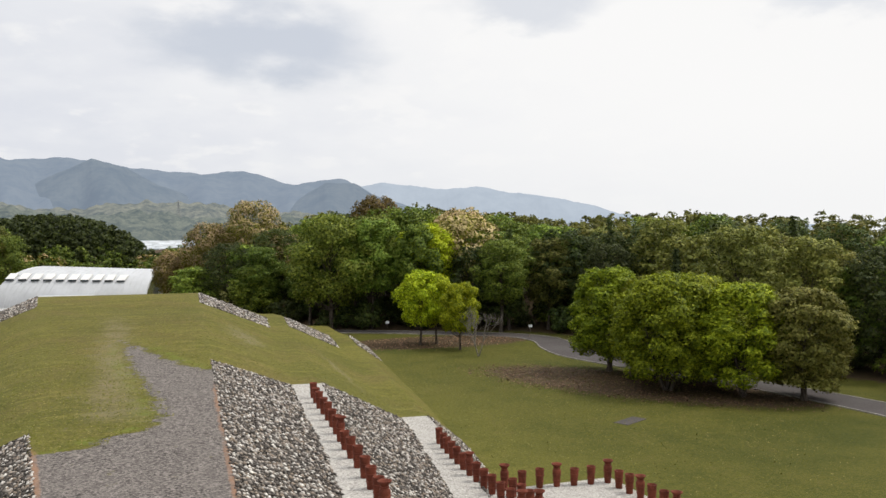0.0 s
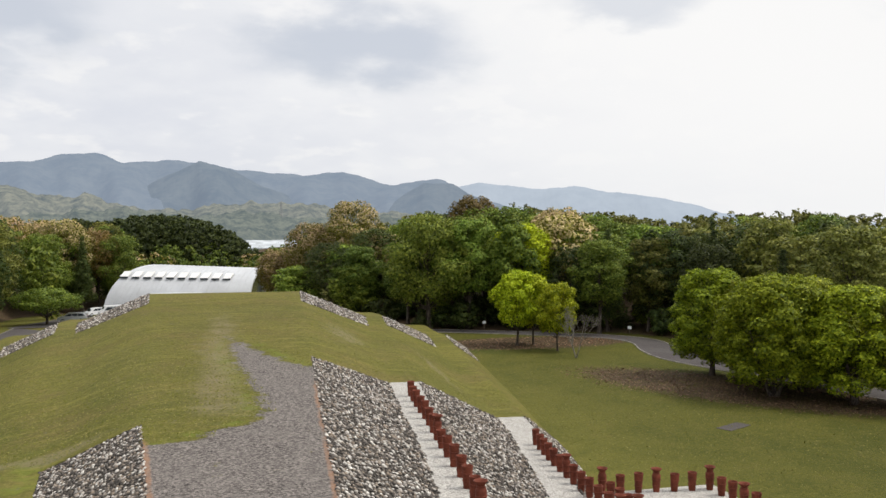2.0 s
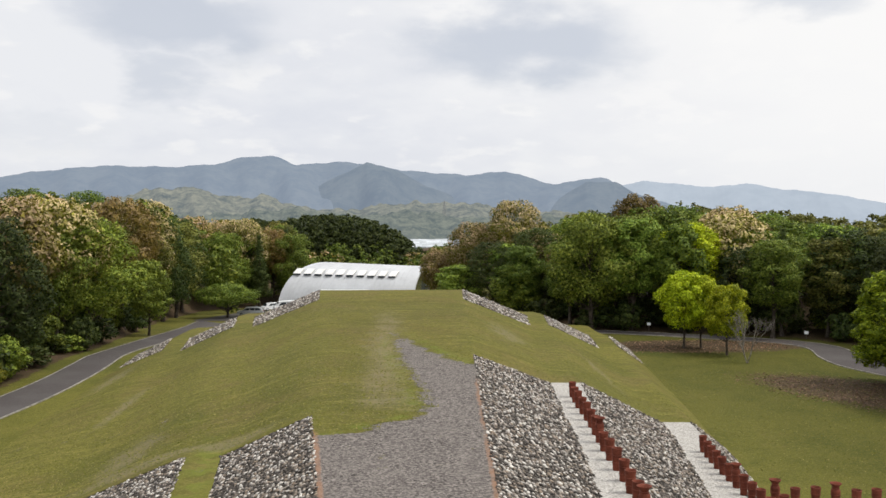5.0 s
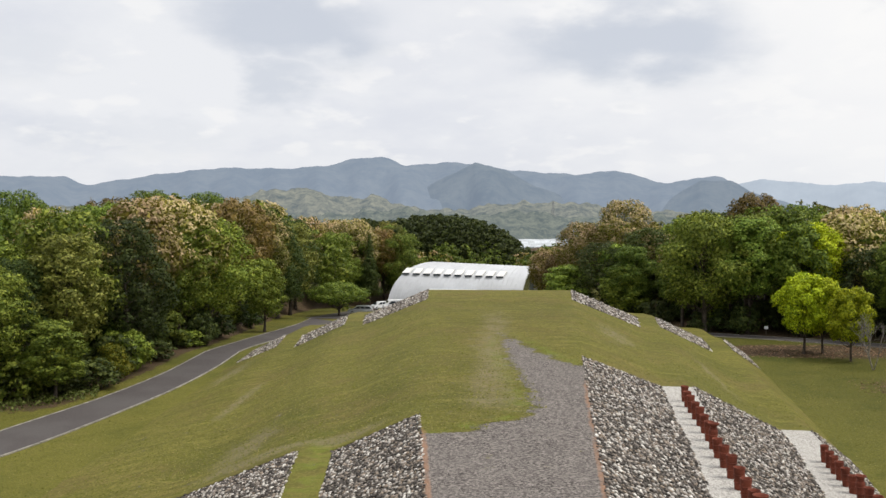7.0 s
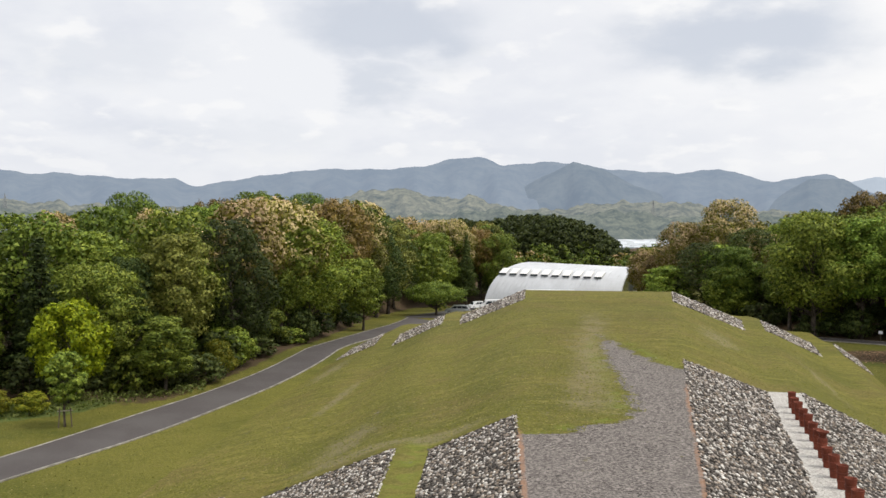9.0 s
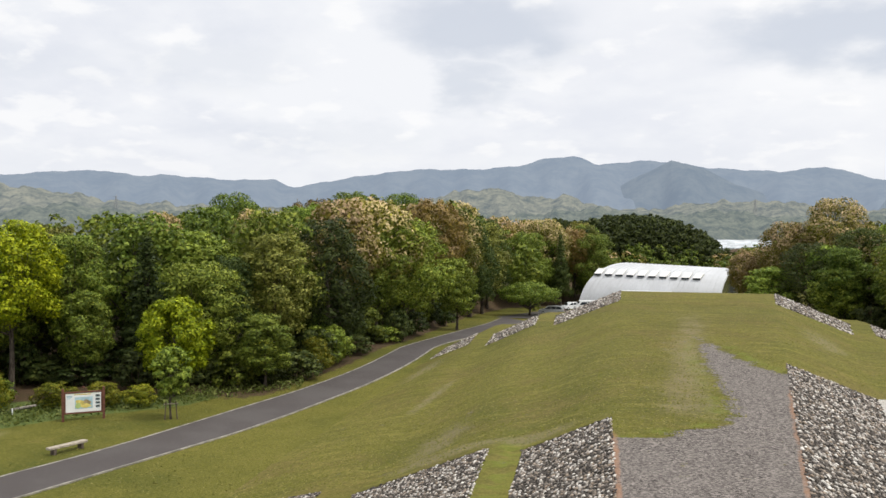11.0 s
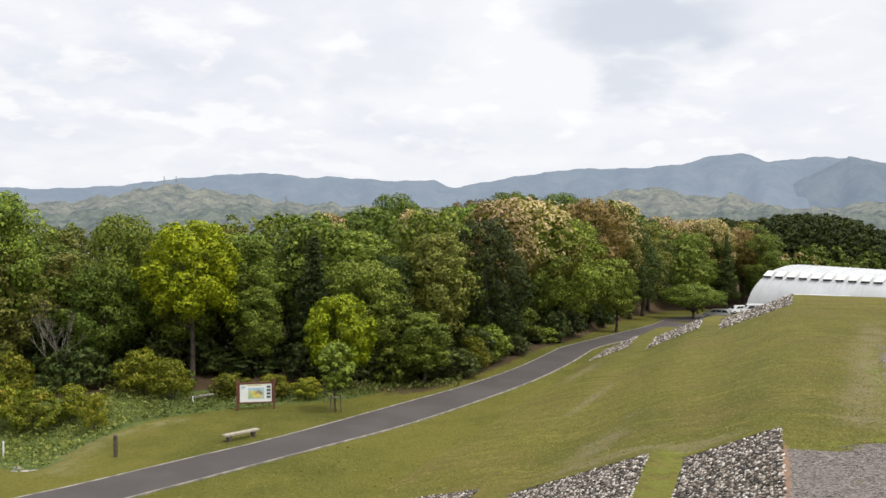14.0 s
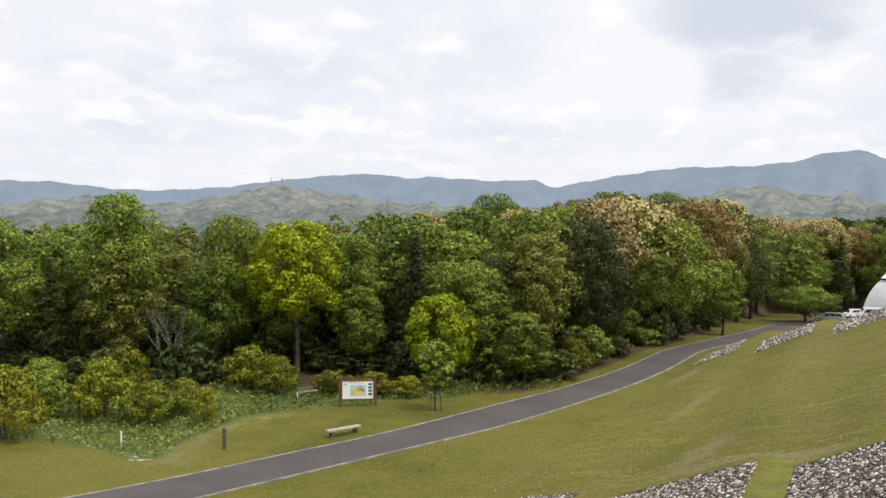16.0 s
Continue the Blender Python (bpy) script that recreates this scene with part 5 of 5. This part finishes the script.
def board():
    x, y = -36.3, 46.2
    t = thing("information_board", "wooden information board with a coloured site map", "sign", at=pose(x, y, gz(x, y), 0, 0, 38.5))
    for s in (-1, 1):
        p = part("post", boxed((0.15, 0.15, 2.05), (s * 1.17, 0, 0.98), 0.012), WOOD_R, t)
        part("cap", lathe([(0.105, 2.0), (0.105, 2.03), (0.05, 2.10), (0.005, 2.13)], 4), WOOD_R, p)
    for z, h in ((0.47, 0.1), (1.74, 0.1)):
        part("rail", boxed((2.2, 0.09, h), (0, 0, z), 0.01), WOOD_R, t)
    for s in (-1, 1):
        part("stile", boxed((0.08, 0.088, 1.17), (s * 1.055, 0, 1.105), 0.01), WOOD_R, t)
    pan = part("panel", boxed((2.04, 0.04, 1.17), (0, 0.0, 1.105)), PANEL, t, "white printed map panel")
    part("title_bar", boxed((0.95, 0.008, 0.055), (-0.05, -0.023, 1.60)), INKS[1], pan)
    part("text_block", boxed((0.30, 0.008, 0.10), (-0.80, -0.023, 1.50)), INKS[3], pan)
    part("text_block", boxed((0.22, 0.008, 0.04), (-0.84, -0.023, 1.38)), INKS[3], pan)
    for i in range(4):
        part("picture", boxed((0.24, 0.008, 0.13), (0.82, -0.023, 1.48 - 0.22 * i)), INKS[4], pan, "small dark photograph")
        part("caption_line", boxed((0.24, 0.008, 0.02), (0.82, -0.023, 1.39 - 0.22 * i)), INKS[3], pan)
    part("map_sheet", boxed((1.02, 0.006, 0.72), (0.02, -0.023, 1.08)), INKS[3], pan)
    for i, (px, pz, rx, rz, ink) in enumerate(((0.0, 1.0, 0.42, 0.24, 0), (-0.2, 1.12, 0.26, 0.16, 1), (0.2, 1.1, 0.22, 0.16, 2), (0.1, 0.9, 0.34, 0.12, 1), (-0.3, 0.92, 0.16, 0.16, 0))):
        bm = bmesh.new()
        vs = [bm.verts.new((px + rx * math.cos(a) * (1 + 0.2 * math.sin(3 * a + i)), -0.0275 - 0.0015 * i, pz + rz * math.sin(a) * (1 + 0.2 * math.cos(2 * a + i)))) for a in (2 * math.pi * k / 14 for k in range(14))]
        bm.faces.new(vs)
        ex = bmesh.ops.extrude_face_region(bm, geom=bm.faces[:])["geom"]
        bmesh.ops.translate(bm, verts=[g for g in ex if isinstance(g, bmesh.types.BMVert)], vec=(0, 0.0012, 0))
        part("map_patch", bm, INKS[ink], pan)


board()


def bench(name, label, x, y, turn, length, mat, leg_mat):
    t = thing(name, label, "bench", at=pose(x, y, gz(x, y), 0, 0, turn))
    part("seat", boxed((length, 0.4, 0.12), (0, 0, 0.36), 0.03), mat, t)
    for s in (-1, 1):
        part("leg", boxed((0.16, 0.34, 0.34), (s * length * 0.36, 0, 0.13), 0.025), leg_mat, t)


bench("bench", "backless weathered wooden bench on the lawn", -32.0, 39.4, 74, 2.25, WOOD_G, WOOD_D)
bench("stone_bench", "pale stone bench near the end of the road", -22.9, 127.5, 25, 2.4, KERB, KERB)


def post(name, label, x, y, w, h, mat, lean=2.0):
    t = thing(name, label, "post", at=pose(x, y, gz(x, y), lean, lean * 0.6, 20))
    part("shaft", boxed((w, w, h + 0.1), (0, 0, h / 2 - 0.05), w * 0.12), mat, t)
    part("cap", lathe([(w * 0.66, h), (w * 0.6, h + 0.02), (0.005, h + 0.05)], 4), mat, t)


post("marker_post", "short dark weathered wooden marker post", -35.5, 33.6, 0.17, 1.12, WOOD_D)
post("stake", "thin white survey stake in the weeds", -42.4, 32.3, 0.07, 0.95, PANEL)
post("stake", "thin white survey stake in the weeds", -40.9, 45.4, 0.06, 0.6, PANEL)
plant("young_a", -31.2, 47.8, 4.6, 1.35)
stakes = thing("tree_stakes", "bamboo support frame round a young tree", "tree support", at=pose(-31.2, 47.8, gz(-31.2, 47.8), 0, 0, 35))
for s in (-1, 1):
    part("pole", boxed((0.07, 0.07, 1.25), (s * 0.33, -0.22, 0.55), 0.015, Matrix.Rotation(s * -0.07, 4, "Y")), WOOD_D, stakes)
part("pole", boxed((0.07, 0.07, 1.25), (0, 0.33, 0.55), 0.015), WOOD_D, stakes)
part("crossbar", boxed((0.85, 0.06, 0.06), (0, -0.16, 0.98), 0.012), WOOD_G, stakes)


def little_sign(x, y, h, w, turn):
    t = thing("path_sign", "small white notice on a low post by the path", "sign", at=pose(x, y, gz(x, y), 0, 0, turn))
    part("post", boxed((0.09, 0.09, h), (0, 0, h / 2 - 0.05), 0.01), WOOD_D, t)
    part("plate", boxed((w, 0.05, 0.32), (0, -0.07, h - 0.1), 0.01, Matrix.Rotation(-0.35, 4, "X")), PANEL, t)


little_sign(43.6, 90.8, 0.8, 0.42, -20)
little_sign(29.0, 98.5, 0.9, 0.4, -15)
slab = thing("drain_cover", "dark grey slab set flush in the lawn", "cover", at=pose(29.3, 46.9, gz(29.3, 46.9), 0, 0, 28))
part("slab", boxed((2.3, 1.0, 0.16), (0, 0, -0.055), 0.02), ASPHALT, slab)
block = thing("corner_stone", "pale squared stone at the platform's corner", "stone", at=pose(20.2, 30.1, 0.62, 4, 8, 25))
part("block", boxed((0.75, 0.45, 0.5), (0, 0, 0.1), 0.05), KERB, block)
log = thing("fallen_log", "pale fallen log among the weeds", "log", at=pose(-41.6, 47.0, gz(-41.6, 47.0) + 0.3, 8, 80, 35))
part("stem", lathe([(0.09, -0.9), (0.11, -0.3), (0.10, 0.3), (0.075, 0.9)], 9, closed=True), BARK_PALE, log)
rocks = thing("drain_stones", "heap of grey stones at the ditch", "stones", at=pose(-39.4, 31.2, gz(-39.4, 31.2)))
for k in range(7):
    bm = bmesh.new()
    bmesh.ops.create_icosphere(bm, subdivisions=1, radius=0.22)
    for v in bm.verts:
        v.co = Vector((v.co.x * 1.5, v.co.y, v.co.z * 0.55)) * random.uniform(0.8, 1.2) + Vector((0.42 * (k - 3), 0.3 * math.sin(k * 2.1), 0.05))
    part("stone", bm, KERB, rocks)

# ---- distant town and pylons ----


TOWN = plain("town_roofs", (0.42, 0.45, 0.48), 0.6, 0.35, 0.05)


def town():
    rng = random.Random(12)
    verts, faces = [], []
    for lo, hi, r0, r1, count in ((-5.5, 1.5, 1250, 1840, 420), (49, 62, 1250, 1840, 240)):
        for k in range(count):
            x, y = polar(rng.uniform(lo, hi), rng.uniform(r0, r1))
            z, w, d, h, a = gz(x, y), rng.uniform(8, 46), rng.uniform(6, 12), rng.uniform(3, 7), rng.uniform(-0.25, 0.25)
            c, s, q = math.cos(a), math.sin(a), len(verts)
            for zz, yy in ((-1, -d), (h, -d), (h * 1.35, 0), (h, d), (-1, d)):
                for xx in (-w, w):
                    verts.append((x + c * xx - s * yy, y + s * xx + c * yy, z + zz))
            for i in range(4):
                faces.append((q + 2 * i, q + 2 * i + 1, q + 2 * i + 3, q + 2 * i + 2))
            faces += [(q, q + 2, q + 4, q + 6, q + 8), (q + 1, q + 9, q + 7, q + 5, q + 3)]
    tagged(new("distant_town", mesh_of("distant_town", verts, faces, TOWN)), "pale roofs of a distant town on the plain", "town", kind="stuff")


town()


def pylon(az, r, foot, h):
    x, y = polar(az, r)
    t = thing("pylon", "grey lattice power pylon on the far hills", "pylon", "pylons on the hills", at=pose(x, y, foot, 0, 0, az + 30))
    w = h * 0.1
    for sx in (-1, 1):
        for sy in (-1, 1):
            v, f = [], []
            tube(v, f, [Vector((sx * w, sy * w, -5)), Vector((sx * w * 0.3, sy * w * 0.3, h * 0.7)), Vector((0, 0, h))], [0.5, 0.45, 0.35], 4)
            part("leg", mesh_of("leg", v, f, GREYM), None, t)
    for k in (0.66, 0.78, 0.9):
        part("arm", boxed((h * 0.26, 0.7, 0.7), (0, 0, h * k)), GREYM, t)
    for k in range(6):
        part("brace", boxed((w * 2 * (1 - 0.11 * k), w * 2 * (1 - 0.11 * k), 0.35), (0, 0, h * 0.11 * (k + 0.5))), GREYM, t)


for az, r, foot, h in ((-3.4, 2250, 30, 45), (46.2, 1850, -30, 62), (36.2, 2250, 30, 55), (43.6, 4380, 200, 45), (42.9, 4380, 200, 45), (25.3, 2700, 55, 38)):
    pylon(az, r, foot, h)

# ---- loose cobbles on the lined slopes ----


def stone_shape(rng):
    """A rounded, uneven cobble of twenty faces."""
    bm = bmesh.new()
    bmesh.ops.create_icosphere(bm, subdivisions=1, radius=1.0)
    v = np.array([p.co[:] for p in bm.verts]) * rng.uniform(0.75, 1.2, (len(bm.verts), 1)) * np.array([1.0, rng.uniform(0.65, 0.95), rng.uniform(0.45, 0.7)])
    f = [[p.index for p in q.verts] for q in bm.faces]
    bm.free()
    return v, np.array(f)


def lay_stones():
    rng = np.random.default_rng(77)
    shapes = [stone_shape(rng) for k in range(9)]
    V, F, count, singles = [], [], 0, []
    for a, b, y0, y1, side in STONE_ZONES:
        near = y0 < 60
        gap = (0.125 if side > 0 else 0.105) if near else 0.17
        ys = np.arange(max(y0, {0: 20.5, 2: 25.0, 4: 30.0}[a]), y1, gap)
        for y in ys:
            xa, xb = float(tier(a, y, side)), float(tier(b, y, side))
            xs = np.arange(xa - 0.04, xb + 0.03, gap)
            xs = xs + rng.uniform(-0.35, 0.35, len(xs)) * gap
            yy = y + rng.uniform(-0.4, 0.4, len(xs)) * gap
            # ragged border with the turf
            keep = yy < y1 - 0.10 * np.abs(np.sin(xs * 3.1)) - rng.exponential(0.07, len(xs)) if near else yy > y0 + 0.3 * np.abs(np.sin(xs * 2.3))
            zz = mound_z(side * xs[keep], yy[keep])
            for x, yq, z in zip(xs[keep], yy[keep], zz):
                s = gap * rng.uniform(0.38, 0.74)
                k = int(rng.integers(9))
                w = rng.uniform(0, 6.28)
                tilt = side * 0.38
                c, n = math.cos(w), math.sin(w)
                if near and a == 0 and side > 0 and y < 24.0 and len(singles) < 300:
                    singles.append((k, side * x, yq, z, s, w, tilt))
                    continue
                p = shapes[k][0] * s
                p = np.stack([p[:, 0] * c - p[:, 1] * n, p[:, 0] * n + p[:, 1] * c, p[:, 2]], -1)
                p[:, 2] += -p[:, 0] * tilt + rng.uniform(-0.02, 0.035)
                V.append(p + np.array([side * x, yq, z]))
                F.append(shapes[k][1] + count)
                count += len(p)
    V, F = np.concatenate(V), np.concatenate(F)
    me = bpy.data.meshes.new("cobbles")
    me.vertices.add(len(V))
    me.vertices.foreach_set("co", V.astype(np.float32).ravel())
    me.loops.add(len(F) * 3)
    me.loops.foreach_set("vertex_index", F.astype(np.int32).ravel())
    me.polygons.add(len(F))
    me.polygons.foreach_set("loop_start", np.arange(0, len(F) * 3, 3, dtype=np.int32))
    me.polygons.foreach_set("loop_total", np.full(len(F), 3, np.int32))
    me.update(calc_edges=True)
    me.materials.append(STONE)
    ob = part("cobbles", me, None, mound, "loose pale and dark cobbles covering the slopes")
    ob["kind"] = "stuff"
    meshes = [mesh_of("cobble", v.tolist(), f.tolist(), STONE_PIECE) for v, f in shapes]
    for k, x, y, z, s, w, tilt in singles:
        o = new("cobble", meshes[k])
        o.parent = mound
        o.matrix_basis = Matrix.Translation((x, y, z)) @ Matrix.Rotation(tilt, 4, "Y") @ Matrix.Rotation(w, 4, "Z") @ Matrix.Diagonal((s, s, s, 1))


lay_stones()
